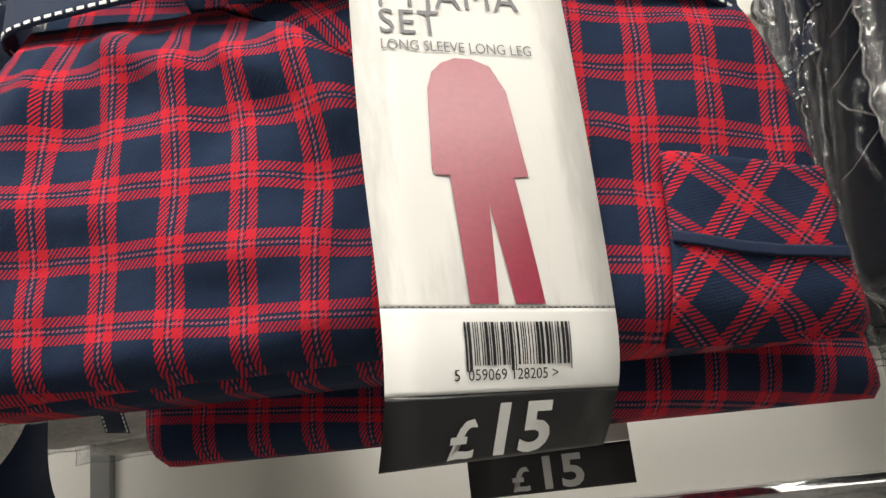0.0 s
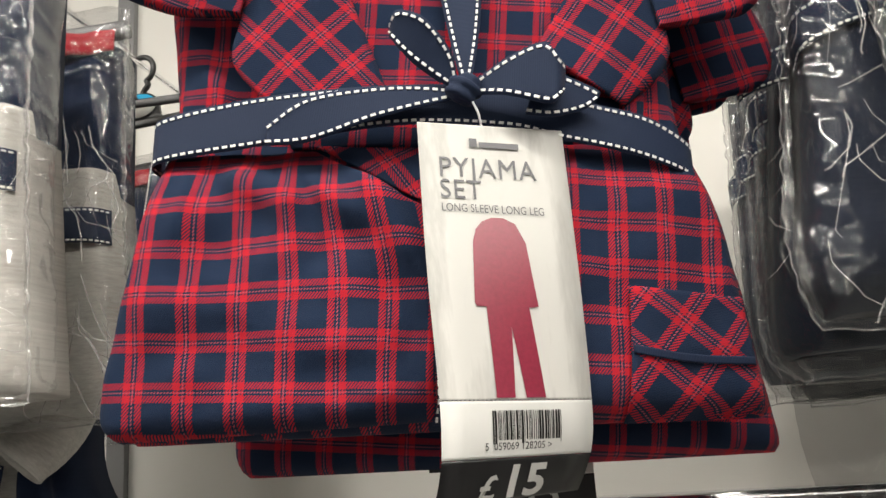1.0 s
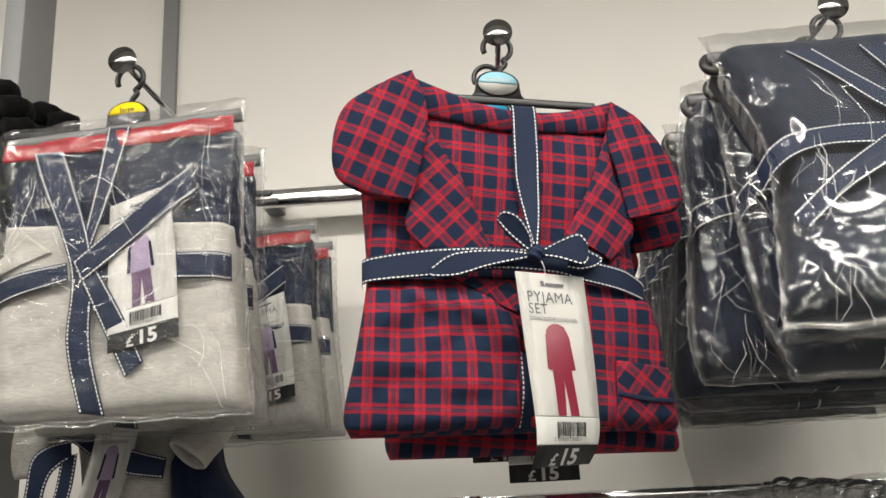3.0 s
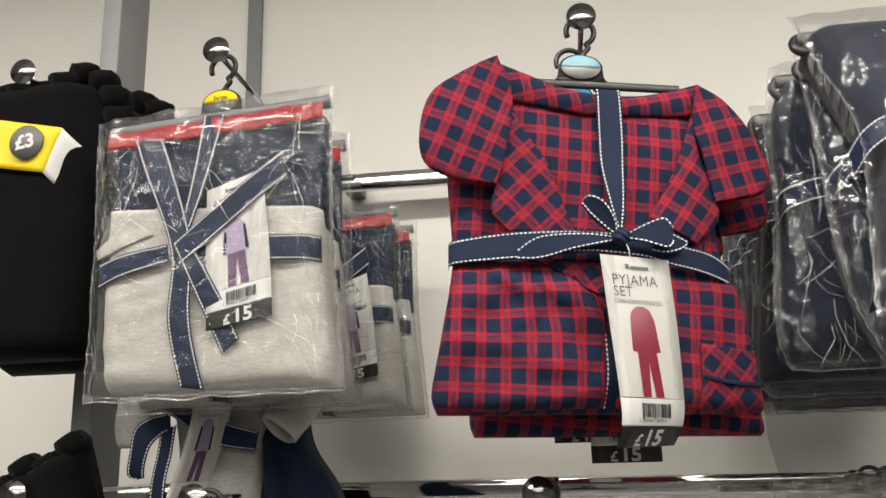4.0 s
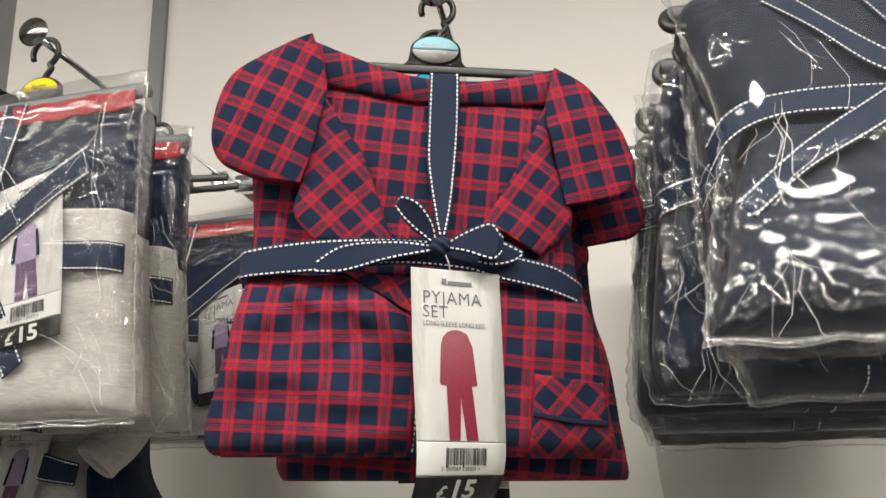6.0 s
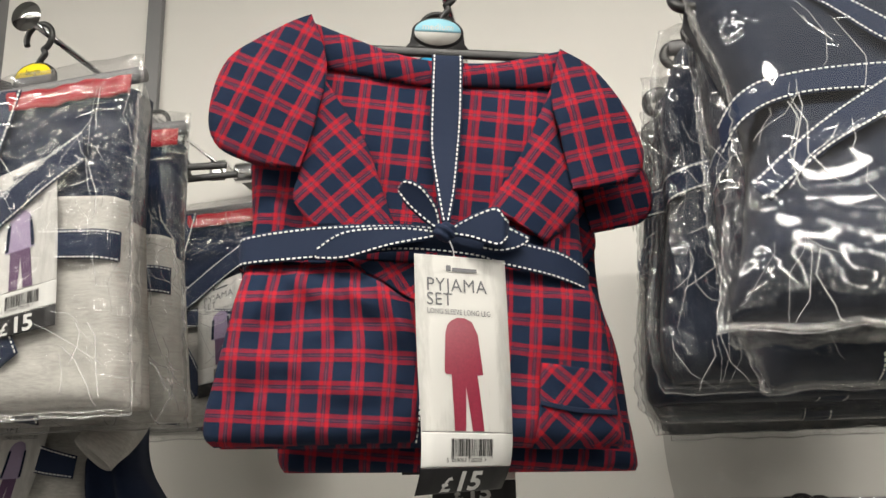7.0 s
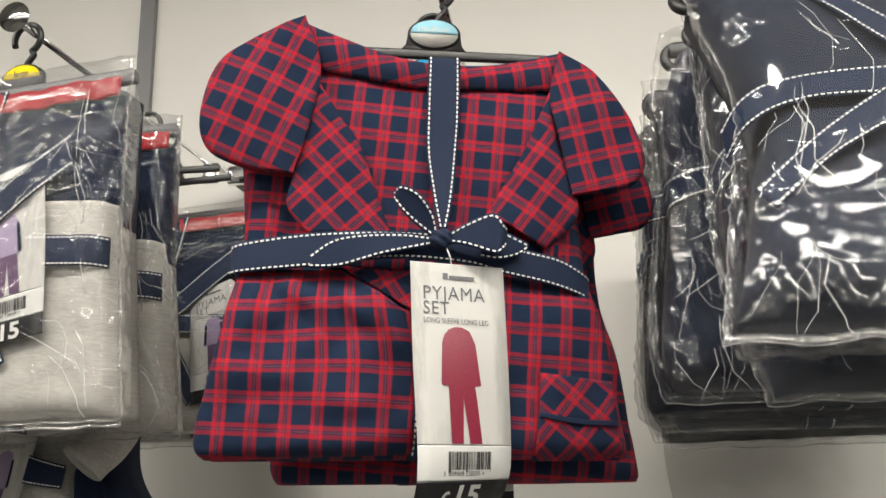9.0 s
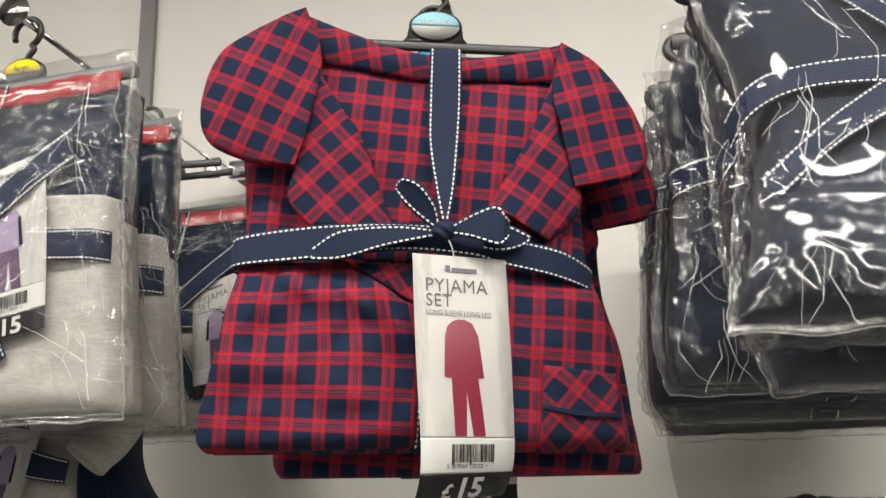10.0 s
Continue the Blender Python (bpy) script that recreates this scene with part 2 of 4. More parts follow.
def grid_shell(bm, rows, uvs, back):
    """A closed shell: the front grid, a back grid moved by back(point), and a rim between."""
    lay = bm.loops.layers.uv.verify()
    nj, ni = len(rows), len(rows[0])
    f = [[bm.verts.new(p) for p in r] for r in rows]
    b = [[bm.verts.new(back(p)) for p in r] for r in rows]

    def face(vs, ts):
        fc = bm.faces.new(vs)
        for lp, t in zip(fc.loops, ts):
            lp[lay].uv = t
    for j in range(nj - 1):
        for i in range(ni - 1):
            q = ((j, i), (j, i + 1), (j + 1, i + 1), (j + 1, i))
            face([f[a][c] for a, c in q], [uvs[a][c] for a, c in q])
            face([b[a][c] for a, c in reversed(q)], [uvs[a][c] for a, c in reversed(q)])
    edge = [(0, i) for i in range(ni)] + [(j, ni - 1) for j in range(1, nj)] + [(nj - 1, i) for i in range(ni - 2, -1, -1)] + [(j, 0) for j in range(nj - 2, 0, -1)]
    for k in range(len(edge)):
        p, q = edge[k], edge[(k + 1) % len(edge)]
        face([f[p[0]][p[1]], b[p[0]][p[1]], b[q[0]][q[1]], f[q[0]][q[1]]], [uvs[p[0]][p[1]]] * 2 + [uvs[q[0]][q[1]]] * 2)


def cloth(name, left, right, depth, material, parent, nu=40, nv=40, thick=0.0016, turn=0.0, shift=(0, 0), label="", bow=None, back=None, warp=None):
    """A cloth panel between two edge lines (across, up), top to bottom. depth(u, v, s, t): how far it stands out.
    turn: the weave's angle in degrees; bow(s, t): a sideways and upward drift of the weave."""
    bm = bmesh.new()
    lo, hi = spline([(*p, 0) for p in left], nv), spline([(*p, 0) for p in right], nv)
    c, s_ = math.cos(radians(turn)), math.sin(radians(turn))
    rows, uvs = [], []
    for j in range(nv + 1):
        t, row, tex = j / nv, [], []
        for i in range(nu + 1):
            s = i / nu
            p = lo[j].lerp(hi[j], s)
            q = (p.x, p.y, depth(p.x, p.y, s, t))
            a, b, w = warp(*q) if warp else q
            row.append(Vector((a, -w, b)))
            du, dv = bow(p.x, p.y) if bow else (0, 0)
            x, y = p.x + du, p.y + dv
            tex.append((c * x - s_ * y + shift[0], s_ * x + c * y + shift[1]))
        rows.append(row)
        uvs.append(tex)
    grid_shell(bm, rows, uvs, back or (lambda p: p + Vector((0, thick, 0))))
    return part(name, bm, material, parent, label)


def rolled(d, r):
    """How far a soft edge of radius r falls back at the distance d from its border."""
    k = 1 - min(max(d, 0.0), r) / r
    return r * (1 - math.sqrt(max(0.0, 1 - k * k)))


def smooth_step(a, b, x):
    """0 at a, 1 at b, eased; a may lie above b."""
    k = min(1.0, max(0.0, (x - a) / (b - a)))
    return k * k * (3 - 2 * k)


def ridge(u, v, a, b, width, height):
    """A soft fold along the line from a to b."""
    ax, ay, bx, by = *a, *b
    dx, dy = bx - ax, by - ay
    k = ((u - ax) * dx + (v - ay) * dy) / (dx * dx + dy * dy)
    kk = min(1, max(0, k))
    d = math.hypot(u - ax - kk * dx, v - ay - kk * dy)
    fade = smooth_step(-0.05, 0.25, k) * (1 - smooth_step(0.7, 1.05, k))
    return height * math.exp(-(d / width) ** 2) * fade


def strip(name, a, b, material, parent, n=60, across=6, thick=0.0007, stitch=None, label="", lift=0.0004, warp=None):
    """A ribbon between two edge lines of (across, up, out), with white stitches inside both edges when stitch is a material."""
    ea, eb = spline(a, n), spline(b, n)
    if warp:
        ea, eb = [Vector(warp(*p)) for p in ea], [Vector(warp(*p)) for p in eb]
    bm, rows, uvs, run = bmesh.new(), [], [], 0.0
    for j in range(n + 1):
        if j:
            run += ((ea[j] + eb[j]) / 2 - (ea[j - 1] + eb[j - 1]) / 2).length
        row = [ea[j].lerp(eb[j], i / across) for i in range(across + 1)]
        rows.append([Vector((p.x, -p.z, p.y)) for p in row])
        w = (eb[j] - ea[j]).length
        uvs.append([(w * i / across, run) for i in range(across + 1)])
    grid_shell(bm, rows, uvs, lambda p: p + Vector((0, thick, 0)))
    ob = part(name, bm, material, parent, label)
    if stitch:
        sm = bmesh.new()
        for edge, other in ((ea, eb), (eb, ea)):
            line = [p.lerp(q, min(0.4, 0.0022 / max(1e-4, (q - p).length))) for p, q in zip(edge, other)]
            total = sum((line[k + 1] - line[k]).length for k in range(n))
            count = max(2, int(total / 0.0045))
            even = spline(line, count * 10)
            for k in range(count):
                p, q = even[10 * k], even[10 * k + 6]
                if (q - p).length < 1e-5:
                    continue
                side = Vector((-(q - p).y, (q - p).x, 0)).normalized() * 0.00065
                top = Vector((0, 0, lift + 0.0003))
                vs = []
                for z in (Vector((0, 0, lift - 0.0004)), top):
                    for c in (p - side, q - side, q + side, p + side):
                        w = c + z
                        vs.append(sm.verts.new((w.x, -w.z, w.y)))
                for f in ((4, 5, 6, 7), (0, 1, 5, 4), (1, 2, 6, 5), (2, 3, 7, 6), (3, 0, 4, 7)):
                    sm.faces.new([vs[i] for i in f])
        part("stitching", sm, stitch, ob, "white dashed stitching along both edges", smooth=False, kind="stuff")
    return ob


def words(name, text, size, material, parent, m, extrude=0.0002, shear=0.0, squeeze=1.0, align="LEFT", bold=0.0, spacing=1.0):
    """Lettering as a mesh; m takes its own plane (x right, y up, z out) into the parent's space."""
    cu = bpy.data.curves.new("lettering", "FONT")
    cu.body, cu.size, cu.extrude, cu.shear, cu.align_x, cu.offset = text, size, extrude, shear, align, bold
    cu.resolution_u, cu.space_character = 3, spacing
    tmp = new("lettering", cu)
    bpy.context.view_layer.update()
    me = bpy.data.meshes.new_from_object(tmp.evaluated_get(bpy.context.evaluated_depsgraph_get()))
    bpy.data.objects.remove(tmp)
    me.transform(m @ Matrix.Diagonal((squeeze, 1, 1, 1)))
    me.materials.clear()
    me.materials.append(material)
    ob = new(name, me)
    ob.parent = parent
    return ob


def on_front(u, v, w, turn=0.0):
    """A plane facing the shopper at (across, up, out)."""
    return Matrix.Translation((u, -w, v)) @ Matrix.Rotation(radians(-turn), 4, "Y") @ Matrix.Rotation(radians(90), 4, "X")


def flat(bm, pts, w, thick=0.0003):
    """A thin flat shape with the outline pts (across, up), standing out by w."""
    f = [bm.verts.new((u, -w, v)) for u, v in pts]
    b = [bm.verts.new((u, -w + thick, v)) for u, v in pts]
    bm.faces.new(f)
    bm.faces.new(b[::-1])
    for i in range(len(pts)):
        k = (i + 1) % len(pts)
        bm.faces.new((f[k], f[i], b[i], b[k]))


def tube(bm, line, r, n=10):
    """A round bar along a line of points, in one piece with closed ends."""
    rings, up = [], Vector((0.13, 0.97, 0.21))
    for i, q in enumerate(line):
        d = (line[min(i + 1, len(line) - 1)] - line[max(i - 1, 0)]).normalized()
        a = d.cross(up).normalized()
        b = d.cross(a)
        rings.append([bm.verts.new(q + (a * math.cos(2 * math.pi * k / n) + b * math.sin(2 * math.pi * k / n)) * r) for k in range(n)])
    for p, q in zip(rings, rings[1:]):
        for k in range(n):
            bm.faces.new((p[k], p[(k + 1) % n], q[(k + 1) % n], q[k]))
    bm.faces.new(rings[0][::-1])
    bm.faces.new(rings[-1])


def crumple(u, v, seed, along=1.0):
    """Sharp random creases of a crumpled film, about -1 to 1."""
    total = 0.0
    for k, (angle, gap, h) in enumerate(((8, 0.034, 0.42), (-24, 0.041, 0.36), (31, 0.023, 0.20), (-66, 0.085, 0.22))):
        an = radians(angle + 14 * math.sin(seed * 1.3 + k))
        d = (u * along * math.cos(an) + v / along * math.sin(an)) / gap + seed * 0.37 + 0.35 * noise.noise((u * 9 + k, v * 9, seed * 1.7))
        total += h * (abs(2 * (d % 1.0) - 1) - 0.5)
    return total


# ---- the shop ----
def slab(name, x0, x1, y0, y1, z0, z1, material, label, category, bevel=0.0):
    bm = bmesh.new()
    box(bm, x0, x1, y0, y1, z0, z1, bevel)
    ob = part(name, bm, material, None, smooth=False)
    return tagged(ob, label, category, kind="structure")


FLOOR = plain("grey_vinyl_floor", (0.15, 0.147, 0.143), 0.3, vary=0.06, scale=3)
CEILING = plain("white_ceiling_tile", (0.75, 0.75, 0.74), 0.9, vary=0.03, scale=60)
FAR_WALL = plain("shop_far_wall", (0.20, 0.19, 0.185), 0.6, vary=0.3, scale=3)
slab("floor", -4, 4, -9, WALL_Y + 0.1, -0.1, 0, FLOOR, "grey vinyl shop floor", "floor")
slab("ceiling", -4, 4, -9, WALL_Y + 0.1, CEIL_Z, CEIL_Z + 0.1, CEILING, "white suspended shop ceiling", "ceiling")
slab("wall_north", -4, 4, WALL_Y, WALL_Y + 0.1, 0, CEIL_Z, WALL_PAINT, "off-white display wall panel behind the hanging clothes", "wall")
slab("wall_south", -4, 4, -9.1, -9, 0, CEIL_Z, FAR_WALL, "plain shop wall across the aisle", "wall")
slab("wall_west", -4.1, -4, -9, WALL_Y, 0, CEIL_Z, FAR_WALL, "plain shop side wall", "wall")
slab("wall_east", 4, 4.1, -9, WALL_Y, 0, CEIL_Z, FAR_WALL, "plain shop side wall", "wall")


def lamp(name, x, y, z, w, d, power, up=False):
    li = bpy.data.lights.new(name, "AREA")
    li.shape, li.size, li.size_y, li.energy, li.color = "RECTANGLE", w, d, power, (1.0, 0.95, 0.86)
    ob = new(name, li)
    ob.matrix_basis = pose(x, y, z, 180 if up else 0)
    return tagged(ob, "bright white linear ceiling light, unseen; the upward ones are added fill", "ceiling light")


# rows of linear lights hung under the ceiling, out of view; they light the aisle
for y, power in ((-0.56, 96), (-1.8, 26), (-3.2, 24), (-4.6, 24), (-6.0, 24), (-7.4, 24)):
    lamp("ceiling_lamp", 0.1, y, CEIL_Z - 0.25, 5.4, 0.14, power)
# added upward fill without a fitting: weakly brightens the ceiling that the film reflects
for y in (-1.8, -4.6, -7.4):
    lamp("ceiling_fill", 0.1, y, CEIL_Z - 0.24, 5.4, 0.14, 50, True)

# uprights and rails
bm = bmesh.new()
box(bm, -0.806, -0.7755, 0.535, 0.622, 0, 2.9, 0.002)
post = part("upright_post", bm, GREY_PAINT, None)
tagged(post, "grey painted steel upright of the display bay", "post", kind="structure")
slab("trim", -0.722, -0.693, WALL_Y - 0.012, WALL_Y, 0, 2.95, GREY_PAINT, "narrow grey upright strip on the wall", "trim", 0.001)


def rail(z, x0, x1):
    t = thing("display_rail", pose(0, 0.86, z), "chrome oval rail along the display wall", "rail")
    bm = bmesh.new()
    box(bm, x0, x1, -0.008, 0.008, -0.0165, 0.0165, 0.005)
    part("tube", bm, CHROME, t)
    for x in (x0 + 0.005, x1 - 0.2):
        bm = bmesh.new()
        box(bm, x, x + 0.03, 0.006, WALL_Y - 0.86 - 0.002, -0.012, 0.012, 0.002)
        part("bracket", bm, DARK_PAINT, t)
    return t


rail(2.082, -0.51, 1.2)
rail(1.535, -0.70, 1.2)
rail(1.535, -2.2, -0.80)
rail(2.082, -2.2, -0.80)
rail(2.629, -0.70, 1.2)


def hook(x, y, z, length, group="display hooks"):
    """A chrome prong with a round end plate, clipped on a rail."""
    t = thing("display_hook", pose(x, y, z), "chrome display prong with a round end disc", "hook", group)
    bm = bmesh.new()
    cyl(bm, (0, 0, 0), (0, length, 0), 0.0035, 14)
    part("prong", bm, CHROME, t)
    bm = bmesh.new()
    cyl(bm, (0, -0.0035, 0.002), (0, 0, 0.002), 0.0175, 40)
    bmesh.ops.bevel(bm, geom=[e for e in bm.edges if e.calc_face_angle(0) > 1], offset=0.001, segments=2, affect="EDGES")
    part("disc", bm, STEEL, t, "round mirror-polished end disc")
    bm = bmesh.new()
    box(bm, -0.014, 0.014, length - 0.012, length + 0.02, -0.004, 0.006, 0.002)
    box(bm, -0.014, 0.014, length - 0.012, length - 0.009, -0.03, 0.004, 0.001)
    part("clip", bm, CHROME, t)
    return t


DISC_Z = 2.093
hook(-0.529, 0.347, DISC_Z, 0.50)
hook(-0.073, 0.352, DISC_Z, 0.495)
hook(0.318, 0.350, DISC_Z, 0.497)
hook(-0.80, 0.355, DISC_Z, 0.49)
hook(-0.152, 0.35, 1.547, 0.50)
hook(-0.535, 0.35, 1.547, 0.50)
hook(0.318, 0.35, 1.547, 0.50)
hook(-0.775, 0.38, 1.555, 0.47)


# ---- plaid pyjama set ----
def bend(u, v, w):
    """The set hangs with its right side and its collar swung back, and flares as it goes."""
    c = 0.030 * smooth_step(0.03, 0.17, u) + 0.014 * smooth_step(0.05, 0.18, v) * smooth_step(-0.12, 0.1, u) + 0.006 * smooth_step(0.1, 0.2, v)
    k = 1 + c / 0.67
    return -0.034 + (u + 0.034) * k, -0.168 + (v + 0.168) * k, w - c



def body_depth(u, v, s, t):
    w = -0.012 + 0.030 * (1 - smooth_step(-0.075, 0.02, v))
    w -= rolled(min(s, 1 - s) * 0.29, 0.011) * (0.8 + 0.2 * t) + rolled((1 - t) * 0.25, 0.016)
    w += 0.0054 * noise.noise((u * 14, v * 11, 3.0)) + 0.0034 * noise.noise((u * 26 + v * 12, v * 40 - u * 10, 7.0)) + 0.0010 * noise.noise((u * 80, v * 70, 2.0))
    w -= 0.005 * math.exp(-((v + 0.022) / 0.02) ** 2)
    for a, b, wd, h in (((0.06, -0.05), (0.075, -0.16), 0.007, -0.003), ((0.09, -0.05), (0.098, -0.11), 0.006, 0.003), ((0.115, -0.06), (0.12, -0.12), 0.006, -0.003), ((-0.15, 0.06), (-0.13, 0.005), 0.008, 0.004), ((-0.14, 0.05), (-0.12, 0.0), 0.006, -0.004)):
        w += ridge(u, v, a, b, wd, h)
    return w - 0.010 * smooth_step(0.005, -0.05, u) * smooth_step(-0.03, -0.06, v)


def left_depth(u, v, s, t):
    w = body_depth(u, v, s * 0.5, 0.35 + 0.65 * t) + 0.005 + 0.010 * smooth_step(0.005, -0.05, u) * smooth_step(-0.03, -0.06, v)
    w -= rolled((1 - s) * 0.14, 0.004)
    for a, b, wd, h in (((-0.12, -0.028), (-0.118, -0.085), 0.006, 0.004), ((-0.145, -0.03), (-0.15, -0.08), 0.006, 0.004), ((-0.09, -0.03), (-0.075, -0.10), 0.007, -0.005),
                        ((-0.17, -0.10), (-0.06, -0.125), 0.010, 0.003), ((-0.17, -0.125), (-0.05, -0.150), 0.010, -0.003), ((-0.06, -0.03), (-0.02, -0.11), 0.010, 0.009), ((-0.10, -0.028), (-0.05, -0.075), 0.008, 0.006),
                        ((-0.135, -0.035), (-0.08, -0.06), 0.009, 0.0055), ((-0.15, -0.05), (-0.165, -0.13), 0.012, 0.003),
                        ((-0.075, -0.05), (-0.022, -0.15), 0.012, -0.006), ((-0.10, -0.06), (-0.14, -0.085), 0.013, -0.005)):
        w += ridge(u, v, a, b, wd, h)
    return w


def plaid_pyjamas(m, detail=True):
    t = thing("pyjama_set", m, "folded red and navy plaid brushed-cotton pyjama set", "pyjamas", "plaid pyjamas on one prong")
    slabback = lambda d: (lambda p: Vector((p.x, max(p.y + 0.002, d), p.z)))
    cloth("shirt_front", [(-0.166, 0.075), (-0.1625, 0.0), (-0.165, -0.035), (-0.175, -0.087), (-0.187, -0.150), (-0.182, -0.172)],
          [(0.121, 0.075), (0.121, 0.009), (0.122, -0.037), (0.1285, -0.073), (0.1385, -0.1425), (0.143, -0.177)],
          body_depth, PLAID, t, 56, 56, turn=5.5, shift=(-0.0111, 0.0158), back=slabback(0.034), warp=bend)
    if detail:
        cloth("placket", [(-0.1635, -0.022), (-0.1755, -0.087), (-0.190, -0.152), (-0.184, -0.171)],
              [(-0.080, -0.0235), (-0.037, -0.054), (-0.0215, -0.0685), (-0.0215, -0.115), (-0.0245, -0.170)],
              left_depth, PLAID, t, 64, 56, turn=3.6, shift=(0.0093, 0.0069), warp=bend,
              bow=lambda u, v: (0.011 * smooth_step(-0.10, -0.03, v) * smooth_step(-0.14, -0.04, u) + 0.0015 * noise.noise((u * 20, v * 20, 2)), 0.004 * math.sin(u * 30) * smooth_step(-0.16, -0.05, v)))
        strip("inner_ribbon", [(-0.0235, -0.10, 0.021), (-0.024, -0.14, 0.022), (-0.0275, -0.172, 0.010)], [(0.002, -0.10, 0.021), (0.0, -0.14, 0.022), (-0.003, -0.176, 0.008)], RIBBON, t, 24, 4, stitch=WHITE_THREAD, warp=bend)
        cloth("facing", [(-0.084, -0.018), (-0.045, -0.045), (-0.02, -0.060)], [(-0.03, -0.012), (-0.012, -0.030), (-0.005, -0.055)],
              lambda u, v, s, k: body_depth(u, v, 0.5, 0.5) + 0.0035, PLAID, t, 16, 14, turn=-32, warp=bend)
    inner = lambda u, v, s, k: -0.0015 + 0.0025 * noise.noise((u * 20, v * 16, 1)) - 0.006 * smooth_step(0.1, 0.16, v)
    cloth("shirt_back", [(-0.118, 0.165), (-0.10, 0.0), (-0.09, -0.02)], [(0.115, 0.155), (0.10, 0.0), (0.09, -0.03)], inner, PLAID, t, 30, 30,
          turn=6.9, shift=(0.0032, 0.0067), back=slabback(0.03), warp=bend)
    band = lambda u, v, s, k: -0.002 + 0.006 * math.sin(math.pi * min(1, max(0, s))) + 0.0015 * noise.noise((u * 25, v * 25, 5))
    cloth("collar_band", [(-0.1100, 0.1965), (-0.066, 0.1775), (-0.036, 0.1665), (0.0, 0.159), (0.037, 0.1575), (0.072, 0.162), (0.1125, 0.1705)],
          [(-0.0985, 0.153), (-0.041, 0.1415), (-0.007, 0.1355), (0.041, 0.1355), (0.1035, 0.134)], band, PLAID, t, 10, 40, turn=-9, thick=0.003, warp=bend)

    def wing(u, v, s, k):
        return 0.013 + 0.004 * math.sin(math.pi * s) * math.sin(math.pi * k) - rolled(s * 0.09, 0.006) * 0.6 + 0.0040 * noise.noise((u * 22, v * 22, 9)) + 0.0012 * noise.noise((u * 60, v * 60, 3))
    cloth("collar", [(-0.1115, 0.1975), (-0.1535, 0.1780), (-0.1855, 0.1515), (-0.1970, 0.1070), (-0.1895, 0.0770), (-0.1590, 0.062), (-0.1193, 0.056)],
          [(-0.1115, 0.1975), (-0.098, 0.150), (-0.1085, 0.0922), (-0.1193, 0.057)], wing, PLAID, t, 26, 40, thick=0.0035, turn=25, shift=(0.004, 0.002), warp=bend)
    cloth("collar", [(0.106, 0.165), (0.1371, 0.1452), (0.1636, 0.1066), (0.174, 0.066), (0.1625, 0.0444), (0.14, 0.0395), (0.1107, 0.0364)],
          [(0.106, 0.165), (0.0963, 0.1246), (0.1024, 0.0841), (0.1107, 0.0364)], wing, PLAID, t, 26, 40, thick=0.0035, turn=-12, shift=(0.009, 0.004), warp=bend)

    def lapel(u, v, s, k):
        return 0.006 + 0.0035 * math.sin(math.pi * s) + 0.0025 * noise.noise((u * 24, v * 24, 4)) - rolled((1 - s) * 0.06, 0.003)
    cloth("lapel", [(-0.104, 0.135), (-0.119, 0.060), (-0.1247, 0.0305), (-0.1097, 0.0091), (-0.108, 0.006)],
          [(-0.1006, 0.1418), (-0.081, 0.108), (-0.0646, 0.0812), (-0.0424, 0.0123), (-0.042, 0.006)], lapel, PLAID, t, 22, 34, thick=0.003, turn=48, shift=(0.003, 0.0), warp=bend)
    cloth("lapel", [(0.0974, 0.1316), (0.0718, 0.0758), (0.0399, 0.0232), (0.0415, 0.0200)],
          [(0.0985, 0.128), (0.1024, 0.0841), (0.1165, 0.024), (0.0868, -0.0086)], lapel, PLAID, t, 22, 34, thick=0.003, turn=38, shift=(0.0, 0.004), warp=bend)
    # patch pocket cut on the bias, with a piped top
    pd = lambda u, v, s, k: body_depth(u, v, (u + 0.18) / 0.32, (0.075 - v) / 0.25) + 0.0035
    if detail:
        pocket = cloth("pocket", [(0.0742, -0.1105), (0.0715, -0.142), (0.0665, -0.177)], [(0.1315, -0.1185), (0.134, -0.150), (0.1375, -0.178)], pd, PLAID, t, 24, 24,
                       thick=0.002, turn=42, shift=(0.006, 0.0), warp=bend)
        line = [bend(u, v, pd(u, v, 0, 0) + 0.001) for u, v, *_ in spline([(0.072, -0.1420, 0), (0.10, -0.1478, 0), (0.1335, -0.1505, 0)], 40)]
        line = [Vector((a, -w, b)) for a, b, w in line]
        strip("piping", [(p.x, p.z + 0.0021, -p.y + 0.0006) for p in line], [(p.x, p.z - 0.0021, -p.y + 0.0006) for p in line], RIBBON, pocket, 40, 4, 0.002, label="navy piping on the pocket")
    # folded trousers inside the shirt
    low = lambda u, v, s, k: -0.016 - rolled((1 - k) * 0.1, 0.012) - rolled(min(s, 1 - s) * 0.26, 0.01) + 0.003 * noise.noise((u * 16, v * 16, 12))
    cloth("trousers", [(-0.13, -0.09), (-0.150, -0.14), (-0.150, -0.160)], [(0.12, -0.09), (0.115, -0.15), (0.11, -0.166)], low, PLAID, t, 24, 16, turn=2, shift=(0.002, 0.009), back=slabback(0.038))
    return t


MAIN = pose(-0.06, 0.274, 1.80, 0, 0, 12.5)
plaid_pyjamas(MAIN)
for across, back, drop, turn, narrow in ((0.034, 0.064, -0.021, 12.5, 0.95), (0.036, 0.125, -0.010, 11, 0.90)):
    o = MAIN @ Vector((across, back, drop))
    plaid_pyjamas(pose(o.x, o.y, o.z, 0, 0, turn) @ Matrix.Diagonal((narrow, 1, 1, 1)), False)

